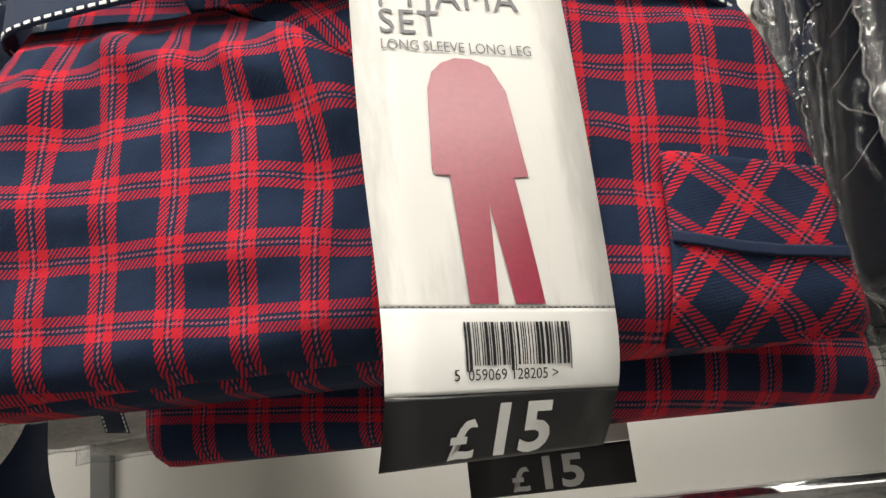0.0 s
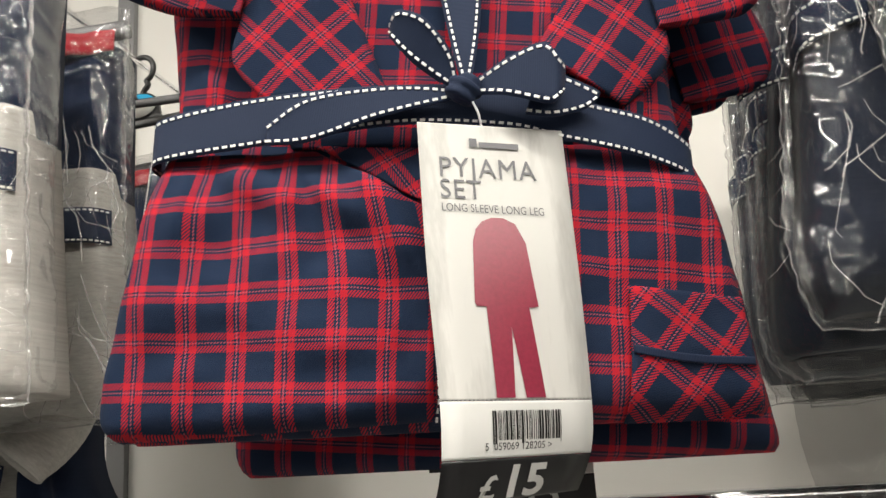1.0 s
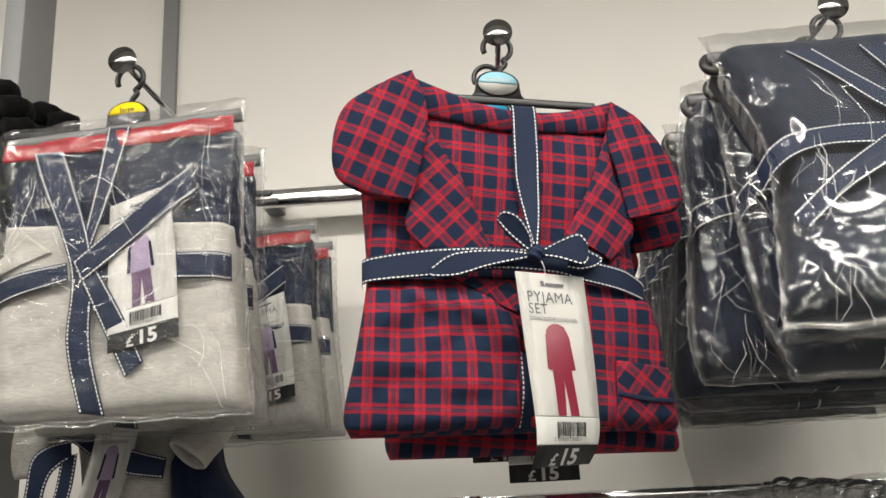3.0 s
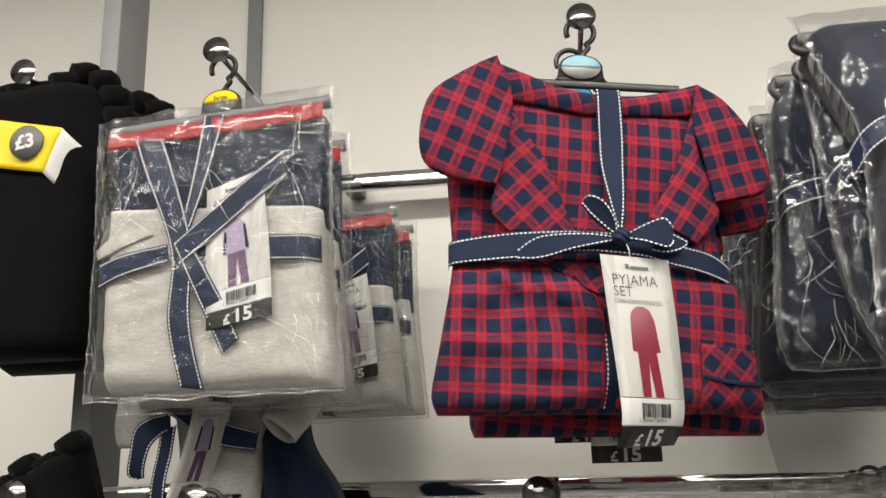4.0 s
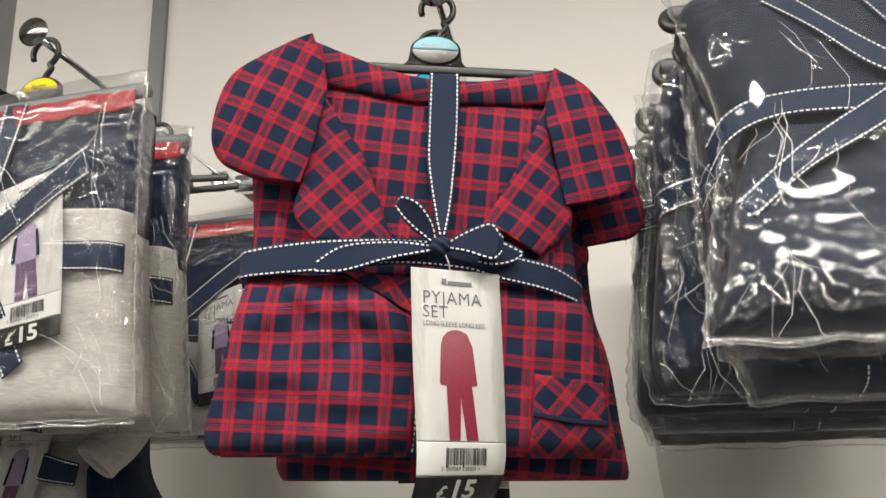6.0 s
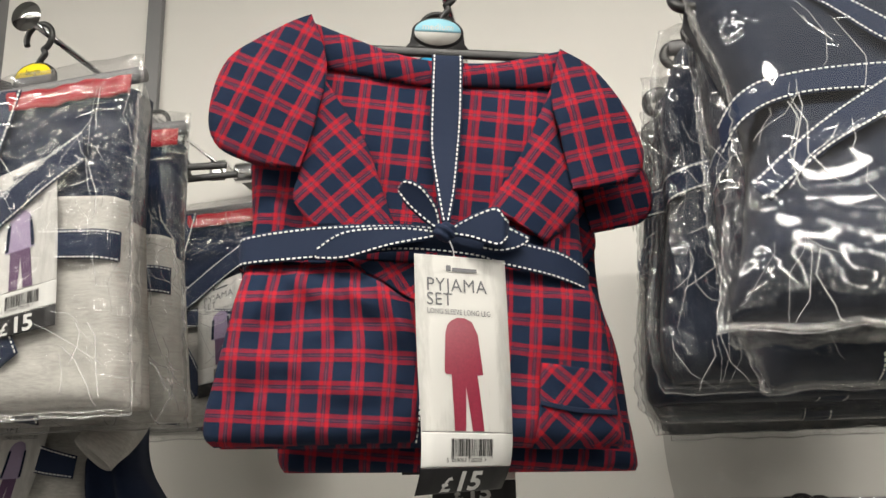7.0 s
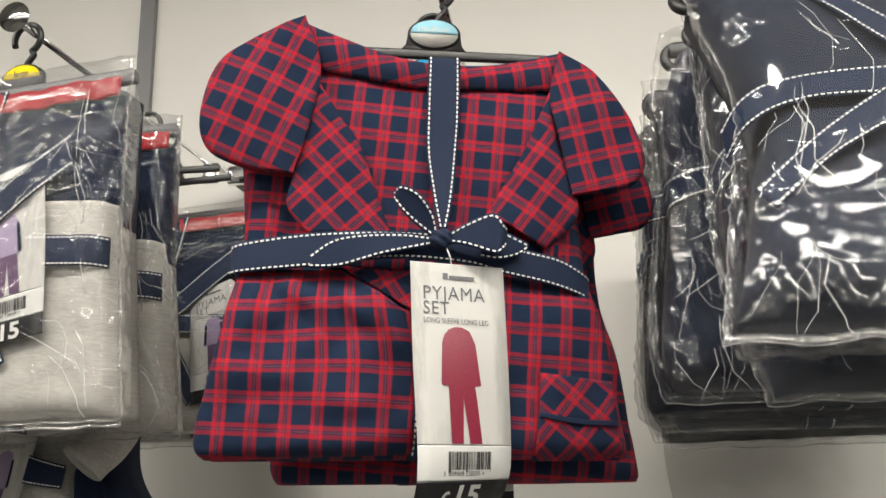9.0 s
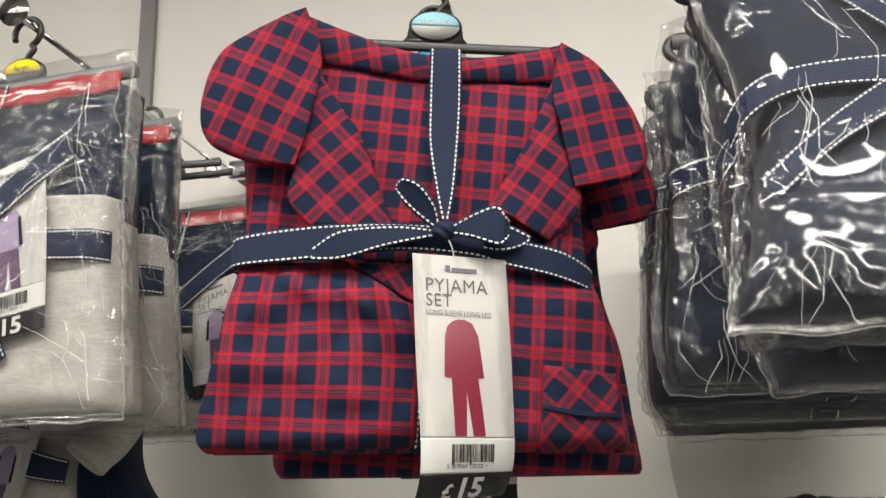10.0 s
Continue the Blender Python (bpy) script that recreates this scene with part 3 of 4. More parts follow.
# ---- ribbon tied round the front set ----
tie = thing("ribbon_tie", MAIN, "navy grosgrain ribbon with white stitched edges tied in a bow", "ribbon")
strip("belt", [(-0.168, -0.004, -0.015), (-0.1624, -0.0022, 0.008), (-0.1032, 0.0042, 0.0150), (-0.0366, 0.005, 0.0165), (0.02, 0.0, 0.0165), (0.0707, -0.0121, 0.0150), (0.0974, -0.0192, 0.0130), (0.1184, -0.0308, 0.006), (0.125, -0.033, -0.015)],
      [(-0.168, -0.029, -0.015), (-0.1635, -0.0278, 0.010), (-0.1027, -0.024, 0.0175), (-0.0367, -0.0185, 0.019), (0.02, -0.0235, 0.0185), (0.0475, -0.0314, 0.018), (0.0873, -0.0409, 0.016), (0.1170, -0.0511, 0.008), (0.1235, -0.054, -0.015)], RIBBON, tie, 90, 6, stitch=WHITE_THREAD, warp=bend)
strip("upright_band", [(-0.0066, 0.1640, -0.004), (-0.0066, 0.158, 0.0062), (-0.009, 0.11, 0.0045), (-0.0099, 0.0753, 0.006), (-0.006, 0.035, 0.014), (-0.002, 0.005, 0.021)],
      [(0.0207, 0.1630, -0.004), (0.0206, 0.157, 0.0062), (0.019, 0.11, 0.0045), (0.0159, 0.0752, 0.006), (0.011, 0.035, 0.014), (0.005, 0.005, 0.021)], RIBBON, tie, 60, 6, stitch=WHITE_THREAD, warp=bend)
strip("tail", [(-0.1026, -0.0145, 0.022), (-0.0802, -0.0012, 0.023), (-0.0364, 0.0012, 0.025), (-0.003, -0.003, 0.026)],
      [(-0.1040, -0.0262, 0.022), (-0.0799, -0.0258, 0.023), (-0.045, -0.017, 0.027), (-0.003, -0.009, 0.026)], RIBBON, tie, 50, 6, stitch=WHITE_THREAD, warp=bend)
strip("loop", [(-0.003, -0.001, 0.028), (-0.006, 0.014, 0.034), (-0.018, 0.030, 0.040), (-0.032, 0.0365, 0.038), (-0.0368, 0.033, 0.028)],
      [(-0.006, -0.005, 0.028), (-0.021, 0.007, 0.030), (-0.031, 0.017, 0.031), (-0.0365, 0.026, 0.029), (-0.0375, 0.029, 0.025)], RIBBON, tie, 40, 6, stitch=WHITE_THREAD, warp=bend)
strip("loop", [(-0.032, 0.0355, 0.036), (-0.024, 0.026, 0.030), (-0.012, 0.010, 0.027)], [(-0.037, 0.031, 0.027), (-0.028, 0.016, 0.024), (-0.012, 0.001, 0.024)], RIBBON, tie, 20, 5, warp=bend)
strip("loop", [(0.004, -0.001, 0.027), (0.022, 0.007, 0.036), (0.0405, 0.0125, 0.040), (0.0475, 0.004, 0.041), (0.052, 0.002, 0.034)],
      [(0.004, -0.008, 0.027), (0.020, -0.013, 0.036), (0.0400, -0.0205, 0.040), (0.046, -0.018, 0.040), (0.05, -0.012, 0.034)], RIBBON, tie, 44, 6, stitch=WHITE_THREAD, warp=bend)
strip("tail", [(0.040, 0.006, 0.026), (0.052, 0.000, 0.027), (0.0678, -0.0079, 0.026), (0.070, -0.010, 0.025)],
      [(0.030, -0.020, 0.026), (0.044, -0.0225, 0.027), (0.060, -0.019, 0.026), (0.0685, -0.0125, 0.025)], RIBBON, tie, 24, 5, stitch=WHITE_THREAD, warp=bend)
bm = bmesh.new()
bmesh.ops.create_icosphere(bm, subdivisions=4, radius=1.0)
for v in bm.verts:
    k = 1 + 0.10 * math.sin(5 * v.co.x + 7 * v.co.z) + 0.06 * noise.noise(v.co * 3)
    v.co = Vector((-0.0005 + v.co.x * 0.0090 * k, -0.0285 + v.co.y * 0.0075 * k, -0.0055 + v.co.z * 0.0082 * k))
lay = bm.loops.layers.uv.verify()
for f in bm.faces:
    for lp in f.loops:
        lp[lay].uv = (lp.vert.co.x, lp.vert.co.z + lp.vert.co.x * 0.5)
part("knot", bm, RIBBON, tie)


# ---- swing tags ----
def swing_tag(m, left, right, label, lilac=False, group="swing tags", lines=True, string=None):
    """A card tag lying between two edge lines; everything printed on it follows its bend."""
    t = thing("swing_tag", m, label, "price tag", group)
    n, width, total = 72, 0.0774, 0.200
    ea, eb = spline(left, n), spline(right, n)

    def down(d):
        """The print below the words is drawn a little longer."""
        return d if d < 0.052 else 0.052 + (d - 0.052) * 1.121

    def at(x, d, out=0.0):
        k = min(n - 1e-6, max(0.0, down(d) / total * n))
        j, f = int(k), k - int(k)
        p, q = ea[j].lerp(ea[j + 1], f), eb[j].lerp(eb[j + 1], f)
        nrm = (q - p).cross(ea[min(j + 1, n)] - ea[j]).normalized() * -1
        r = p.lerp(q, x / width) + nrm * out * (1 if nrm.z > 0 else -1)
        return Vector((r.x, -r.z, r.y))

    def sheet(name, x0, x1, d0, d1, mat, out, thick, lab="", nx=6):
        bm = bmesh.new()
        ny = max(2, int((d1 - d0) / 0.0012))
        rows = [[at(x0 + (x1 - x0) * i / nx, d0 + (d1 - d0) * j / ny, out) for i in range(nx + 1)] for j in range(ny + 1)]
        grid_shell(bm, rows, [[(0, 0)] * (nx + 1)] * (ny + 1), lambda p: p + Vector((0, thick, 0)))
        return part(name, bm, mat, t, lab)

    def shape(name, polys, mat, parent, out):
        bm = bmesh.new()
        for poly in polys:
            lo, hi = min(d for _, d in poly), max(d for _, d in poly)
            cuts = sorted({d for _, d in poly} | {lo + (hi - lo) * k / max(1, int((hi - lo) / 0.003)) for k in range(1, int((hi - lo) / 0.003))})
            for d0, d1 in zip(cuts, cuts[1:]):
                if d1 - d0 < 1e-6:
                    continue
                mid, ends = (d0 + d1) / 2, []
                for (xa, da), (xb, db) in zip(poly, poly[1:] + poly[:1]):
                    if min(da, db) < mid < max(da, db):
                        ends.append(tuple(xa + (xb - xa) * (d - da) / (db - da) for d in (mid, d0, d1)))
                ends.sort()
                for l, r in zip(ends[::2], ends[1::2]):
                    k = max(1, int((r[0] - l[0]) / 0.006))
                    for e in range(k):
                        f, g = e / k, (e + 1) / k
                        bm.faces.new([bm.verts.new(at(x, d, out)) for x, d in ((l[1] + (r[1] - l[1]) * f, d0), (l[1] + (r[1] - l[1]) * g, d0), (l[2] + (r[2] - l[2]) * g, d1), (l[2] + (r[2] - l[2]) * f, d1))])
        return part(name, bm, mat, parent, smooth=False)

    def text(body, size, x, d, mat, parent, shear=0.0, squeeze=1.0, bold=0.0, spacing=1.0):
        ob = words("lettering", body, size, mat, parent, Matrix(), 0.0, shear, squeeze, bold=bold, spacing=spacing)
        for v in ob.data.vertices:
            v.co = at(x + v.co.x, d - v.co.y, 0.0006)
    card = sheet("card", 0, width, 0, 0.1305, CARD, 0.0, 0.0005, "white card printed with pale boards")
    sheet("stub", 0, width, 0.1306, 0.153, PAPER, 0.0, 0.0005, "plain white barcode stub")
    price = sheet("price_panel", 0, width, 0.1532, 0.1725, BLACK_PRINT, 0.0, 0.0005, "black price panel")
    text("£", 0.0150, 0.0200, 0.1705, PAPER, price, 0.0, 1.1, 0.0004)
    text("15", 0.0205, 0.0315, 0.1705, PAPER, price, 0.0, 1.15, 0.0006)
    if lines:
        text("PYJAMA", 0.0158, 0.0090, 0.0305, GREY_PRINT, card, squeeze=0.88, spacing=1.08)
        text("SET", 0.0150, 0.0090, 0.0424, GREY_PRINT, card, squeeze=0.88, spacing=1.08)
        text("LONG SLEEVE LONG LEG", 0.0062, 0.0092, 0.0495, GREY_PRINT, card, squeeze=0.76)
        # plain shapes in place of the maker's mark
        shape("maker_mark", [[(0.026, 0.0085), (0.030, 0.0085), (0.030, 0.0135), (0.026, 0.0135)], [(0.031, 0.0103), (0.052, 0.0103), (0.052, 0.0135), (0.031, 0.0135)]], GREY_PRINT, card, 0.0010)
    top = PICTURE_LILAC if lilac else PICTURE_RED
    jacket = [(0.029, 0.0525), (0.034, 0.0505), (0.040, 0.0505), (0.046, 0.053), (0.0505, 0.062), (0.0535, 0.090), (0.0500, 0.0905), (0.0485, 0.0905), (0.0265, 0.0905), (0.0225, 0.0905), (0.0215, 0.089), (0.0235, 0.062), (0.0255, 0.056)]
    legs = [[(0.0270, 0.0907), (0.0485, 0.0907), (0.0525, 0.1290), (0.0425, 0.1290), (0.0385, 0.1000), (0.0368, 0.1290), (0.0275, 0.1290)]]
    jacket, legs = [(x, d + 0.0015) for x, d in jacket], [[(x, d + 0.0005) for x, d in legs[0]]]
    shape("printed_jacket", [jacket], top, card, 0.0006)
    shape("printed_trousers", legs, PICTURE_CHECK if lilac else PICTURE_RED, card, 0.0006)
    if lilac:
        shape("printed_sleeve", [[(0.0235, 0.062), (0.0275, 0.062), (0.0255, 0.0905), (0.0215, 0.0905)], [(0.0475, 0.062), (0.0505, 0.062), (0.0535, 0.0905), (0.0495, 0.0905)]], NAVY_JERSEY, card, 0.0009)
    rng, bars, x = random.Random(7), [], 0.0245
    while x < 0.0595:
        w = rng.choice((0.00035, 0.00035, 0.0007, 0.001))
        low = 0.1475 if len(bars) in (0, 1, 15, 16) or x > 0.0585 else 0.1460
        bars.append([(x, 0.1345), (x + w, 0.1345), (x + w, low), (x, low)])
        x += w + rng.choice((0.00035, 0.00035, 0.0007))
    tagged(shape("barcode", bars, BLACK_PRINT, t, 0.0006), "printed black bars", kind="stuff")
    text("5  059069 128205 >", 0.0042, 0.0205, 0.1498, BLACK_PRINT, t)
    dashes = [[(x, 0.1302), (x + 0.0009, 0.1302), (x + 0.0009, 0.13055), (x, 0.13055)] for x in [0.001 + 0.0021 * k for k in range(36)]]
    tagged(shape("perforation", dashes, GREY_PRINT, t, 0.0004), "fine dashed tear line", kind="stuff")
    if string:
        bm = bmesh.new()
        tube(bm, [Vector((p.x, -p.z, p.y)) for p in spline(string, 8)], 0.0006, 8)
        part("string", bm, STRING, t, "thin clear nylon tie")
    return t


swing_tag(MAIN, [(-0.0253, -0.0245, 0.0365), (-0.0245, -0.10, 0.0520), (-0.0225, -0.155, 0.0590), (-0.0225, -0.1800, 0.0615), (-0.0245, -0.1960, 0.0590), (-0.0310, -0.2190, 0.0470)],
          [(0.0490, -0.0268, 0.0165), (0.0490, -0.10, 0.0250), (0.0490, -0.155, 0.0255), (0.0480, -0.1800, 0.0240), (0.0445, -0.1960, 0.0170), (0.0360, -0.2160, 0.0020)],
          "white pyjama swing tag with a black fifteen pound price panel", string=[(0.003, -0.012, 0.030), (0.006, -0.02, 0.030), (0.0075, -0.028, 0.025)])
swing_tag(pose(-0.058, 0.39, 1.785, 0, 0, 6), [(-0.036, -0.045, 0.0), (-0.036, -0.13, 0.0), (-0.036, -0.219, 0.0)], [(0.0405, -0.045, 0.0), (0.0405, -0.13, 0.0), (0.0405, -0.219, 0.0)],
          "white swing tag with black price panel behind the front set")
swing_tag(pose(-0.098, 0.44, 1.797, 0, 0, 0), [(-0.036, -0.032, 0.0), (-0.036, -0.13, 0.0), (-0.036, -0.208, 0.0)], [(0.0405, -0.032, 0.0), (0.0405, -0.13, 0.0), (0.0405, -0.208, 0.0)],
          "white swing tag mostly hidden behind the pyjama sets")


# ---- hangers ----
def hanger(m, label_mat, text, label, width=0.21, group="plastic hangers", plate=BLACK_PLASTIC):
    """A clip hanger: flat bar, size oval, open hook; the origin is the top of the prong inside the hook."""
    t = thing("hanger", m, label, "hanger", group)
    bm = bmesh.new()
    pts = [(0.017 * math.cos(a), 0.017 * math.sin(a) - 0.0135) for a in [radians(k) for k in range(205, -66, -15)]]
    pts += [(0.010, -0.034), (0.004, -0.042), (0.0, -0.052)]
    line = [Vector((p.x, 0, p.y)) for p in spline([(x, y, 0) for x, y in pts], 60)]
    tube(bm, line, 0.0034, 12)
    part("hook", bm, BLACK_PLASTIC, t)
    bm = bmesh.new()
    flat(bm, [(0.0265 * math.cos(a), 0.0175 * math.sin(a) - 0.062) for a in [2 * math.pi * k / 32 for k in range(32)]], 0.003, 0.006)
    flat(bm, [(-0.0262, -0.062), (0.0262, -0.062), (0.028, -0.074), (0.033, -0.080), (-0.033, -0.080), (-0.028, -0.074)], 0.0028, 0.0056)
    part("neck", bm, plate, t)
    bm = bmesh.new()
    box(bm, -width / 2, width / 2, -0.003, 0.003, -0.088, -0.078, 0.002)
    part("bar", bm, plate, t)
    bm = bmesh.new()
    flat(bm, [(0.0238 * math.cos(a), 0.0148 * math.sin(a) - 0.0615) for a in [2 * math.pi * k / 32 for k in range(32)]], 0.0038, 0.0006)
    oval = part("size_label", bm, SILVER if label_mat in (SKY_BLUE, PALE_BLUE) else DARK_PAINT, t, "oval size label")
    bm = bmesh.new()
    flat(bm, [(0.0238 * math.cos(a), 0.0148 * math.sin(a) - 0.0615) for a in [math.pi * (k / 16) for k in range(17)]], 0.0042, 0.0003)
    part("colour_half", bm, label_mat, oval)
    if text:
        words("lettering", text, 0.0100, PAPER if label_mat is PALE_BLUE else BLACK_PRINT, oval, on_front(0, -0.0595, 0.0046), 0.0001, align="CENTER")
    return t


hanger(pose(-0.074, 0.372, DISC_Z + 0.006, 0, 3, 12), PALE_BLUE, "medium", "black plastic hanger with a pale blue medium size oval", width=0.24)
hanger(pose(-0.088, 0.430, DISC_Z - 0.004, 0, 0, 8), SKY_BLUE, "", "black plastic hanger behind the front one", width=0.25)
hanger(pose(-0.529, 0.37, DISC_Z + 0.002, 0, 0, -6), YELLOW, "large", "black plastic hanger with a yellow large size oval")


# ---- bagged sets ----
def bag_film(t, left, right, front, deep, seed, along=1.0, rough=1.0, bundles=13):
    """A clear bag: its front and back sheets meet in a flat crimped seam round the edge."""
    seam = front * 0.3
    full = front + deep

    def swell(s, k):
        e = min(s * 0.3, (1 - s) * 0.3, (1 - k) * 0.33) - 0.006
        return math.sqrt(max(0.0, 1 - (1 - min(max(e, 0) / 0.028, 1)) ** 2)) * (0.25 + 0.75 * smooth_step(-0.02, 0.12, k))

    def depth(u, v, s, k):
        z = swell(s, k)
        edge = 1 - smooth_step(0.0, 0.17, min(s, 1 - s, (1 - k)))
        return seam + (front - seam) * z + (0.0010 + 0.0085 * edge) * rough * crumple(u, v, seed, along) * (0.4 + 0.6 * z)
    bm = bmesh.new()
    nu, nv = 96, 110
    lo, hi = spline([(*p, 0) for p in left], nv), spline([(*p, 0) for p in right], nv)
    front_rows, thick = [], []
    for j in range(nv + 1):
        row, th = [], []
        for i in range(nu + 1):
            s, k = i / nu, j / nv
            p = lo[j].lerp(hi[j], s)
            out = 0.004 * crumple(p.y * 2, p.x * 2 + 1, seed + 9) * (1 - smooth_step(0.0, 0.06, min(s, 1 - s)))
            row.append(Vector((p.x + out, -depth(p.x, p.y, s, k), p.y + 0.004 * noise.noise((p.x * 30, seed, 0)) * (1 - smooth_step(0, 0.05, min(k, 1 - k))))))
            th.append(0.0004 + full * swell(s, k))
        front_rows.append(row)
        thick.append(th)
    depths = {tuple(p): d for r, e in zip(front_rows, thick) for p, d in zip(r, e)}
    grid_shell(bm, front_rows, [[(p.x, p.z) for p in r] for r in front_rows], lambda p: p + Vector((0, depths[tuple(p)], 0)))
    ob = part("bag", bm, FILM, t, "clear glossy polythene bag")
    ob.visible_shadow = False
    for line in ([r[0] for r in front_rows], [r[-1] for r in front_rows], front_rows[-1]):
        bm = bmesh.new()
        tube(bm, [p + Vector((0, 0.0002, 0)) for p in line], 0.0006, 5)
        part("seam", bm, FILM_SEAM, ob, "welded edge of the bag").visible_shadow = False
    # pinched folds in fine bundles aslant over the front; their milky white paints glints
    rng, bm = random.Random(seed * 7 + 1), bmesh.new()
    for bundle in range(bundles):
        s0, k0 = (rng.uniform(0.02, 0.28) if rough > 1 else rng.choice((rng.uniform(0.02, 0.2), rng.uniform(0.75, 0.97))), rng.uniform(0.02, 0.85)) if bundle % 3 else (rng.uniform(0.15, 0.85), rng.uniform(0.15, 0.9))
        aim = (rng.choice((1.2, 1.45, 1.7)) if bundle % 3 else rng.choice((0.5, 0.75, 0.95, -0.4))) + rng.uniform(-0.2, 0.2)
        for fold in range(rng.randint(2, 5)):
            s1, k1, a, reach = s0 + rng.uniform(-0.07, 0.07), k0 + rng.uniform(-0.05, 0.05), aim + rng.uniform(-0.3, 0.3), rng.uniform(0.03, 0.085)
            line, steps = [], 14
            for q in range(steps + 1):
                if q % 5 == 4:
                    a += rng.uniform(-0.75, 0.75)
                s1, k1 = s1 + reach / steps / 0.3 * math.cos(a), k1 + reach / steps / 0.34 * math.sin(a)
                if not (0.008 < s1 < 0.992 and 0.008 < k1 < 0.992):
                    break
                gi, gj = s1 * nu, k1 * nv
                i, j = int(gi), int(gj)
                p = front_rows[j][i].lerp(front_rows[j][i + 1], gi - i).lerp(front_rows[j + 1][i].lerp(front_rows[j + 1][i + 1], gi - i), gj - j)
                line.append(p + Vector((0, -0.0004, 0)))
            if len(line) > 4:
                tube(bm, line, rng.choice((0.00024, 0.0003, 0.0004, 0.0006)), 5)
    part("crease", bm, FILM_CREASE_GLINT, ob, "sharp folds pinched in the film, whitened to paint their glints", kind="stuff").visible_shadow = False
    return ob


def grey_pack(m, seed, label, tag=True, slip=(0, 0, 0)):
    t = thing("bagged_pyjama_set", m, label, "pyjamas", "bagged grey pyjamas")
    rnd = lambda u, v: 0.0035 * noise.noise((u * 9 + seed, v * 24 + u * 8, seed)) + 0.0022 * noise.noise((u * 24, v * 60 - u * 14, seed)) + 0.0008 * noise.noise((u * 70, v * 90, seed))

    def low(u, v, s, k):
        return 0.004 - rolled(min(s, 1 - s) * 0.28, 0.02) - rolled((1 - k) * 0.19, 0.022) + rnd(u, v)
    deepback = lambda p: Vector((p.x, 0.05, p.z))
    cloth("trousers", [(-0.194, 0.03), (-0.192, -0.10), (-0.186, -0.185)], [(0.066, 0.02), (0.078, -0.10), (0.086, -0.183)], low, GREY_JERSEY, t, 40, 40, back=deepback, label="heather grey folded jersey")
    cloth("shirt", [(-0.195, 0.125), (-0.194, -0.02)], [(0.066, 0.140), (0.068, 0.0)], lambda u, v, s, k: -0.002 - rolled(min(s, 1 - s) * 0.28, 0.02) + rnd(u, v) * 1.6, NAVY_JERSEY, t, 40, 40, back=deepback, label="navy jersey top")
    cloth("waistband", [(-0.196, 0.127), (-0.196, 0.107)], [(0.070, 0.147), (0.070, 0.127)], lambda u, v, s, k: 0.004 + 0.002 * math.sin(u * 85) + 0.0015 * math.sin(u * 210 + v * 60) + rnd(u, v), RED_JERSEY, t, 60, 6, label="gathered red waistband")
    bm = bmesh.new()
    tube(bm, [Vector((u, 0.014, 0.134 + (u + 0.2) * 0.075)) for u in [-0.2 + 0.0275 * k for k in range(11)]], 0.0085, 12)
    part("hanger_bar", bm, DARK_PAINT, t, "grey plastic hanger bar")
    cloth("panel", [(-0.198, -0.020), (-0.197, -0.03)], [(-0.1595, 0.019), (-0.1303, -0.003)], lambda u, v, s, k: 0.0065 + rnd(u, v), GREY_JERSEY, t, 16, 10)
    st = WHITE_THREAD
    strip("belt", [(-0.196, -0.034, 0.0), (-0.16, -0.026, 0.011), (-0.108, -0.0177, 0.012)], [(-0.195, -0.0625, 0.0), (-0.16, -0.052, 0.011), (-0.105, -0.0385, 0.012)], RIBBON, t, 30, 5, stitch=st)
    strip("belt", [(-0.10, -0.008, 0.009), (0.0159, -0.0140, 0.012), (0.055, -0.015, 0.009), (0.069, -0.0159, -0.004)], [(-0.10, -0.036, 0.009), (0.0204, -0.0435, 0.012), (0.055, -0.045, 0.009), (0.070, -0.0459, -0.004)], RIBBON, t, 40, 5, stitch=st)
    strip("upright_band", [(-0.16, 0.115, 0.006), (-0.1459, 0.0772, 0.008), (-0.1040, -0.025, 0.012), (-0.1025, -0.108, 0.012), (-0.088, -0.180, 0.002)],
          [(-0.125, 0.115, 0.006), (-0.11, 0.0772, 0.008), (-0.080, -0.015, 0.012), (-0.0755, -0.1092, 0.012), (-0.060, -0.184, 0.002)], RIBBON, t, 50, 5, stitch=st)
    strip("crossing_band", [(0.025, 0.088, 0.008), (-0.01, 0.058, 0.0145), (-0.05, 0.024, 0.0155), (-0.100, -0.018, 0.0145)], [(0.030, 0.056, 0.008), (0.0, 0.030, 0.0145), (-0.04, -0.004, 0.0155), (-0.092, -0.045, 0.0145)], RIBBON, t, 30, 5, stitch=st)
    strip("crossing_band", [(-0.10, -0.02, 0.014), (-0.065, -0.09, 0.013), (-0.0385, -0.146, 0.008)], [(-0.082, -0.012, 0.014), (-0.042, -0.08, 0.013), (-0.019, -0.130, 0.008)], RIBBON, t, 30, 5, stitch=st)
    strip("upright_band", [(-0.075, 0.14, 0.006), (-0.085, 0.06, 0.008), (-0.097, -0.01, 0.010)], [(-0.048, 0.14, 0.006), (-0.066, 0.06, 0.008), (-0.085, -0.008, 0.010)], RIBBON, t, 30, 5, stitch=st)
    bag_film(t, [(-0.209, 0.141), (-0.202, 0.0), (-0.198, -0.195)], [(0.084, 0.166), (0.085, 0.0), (0.100, -0.190)], 0.021, 0.058, seed, 1.3)
    if tag:
        swing_tag(m @ Matrix.Translation(slip), [(-0.064, 0.043, 0.0105), (-0.0605, -0.04, 0.0125), (-0.0555, -0.1320, 0.0125)], [(0.001, 0.066, 0.0105), (0.013, -0.02, 0.0125), (0.0205, -0.118, 0.0125)],
                  "white swing tag with lilac pyjama picture inside the bag", True)
    return t


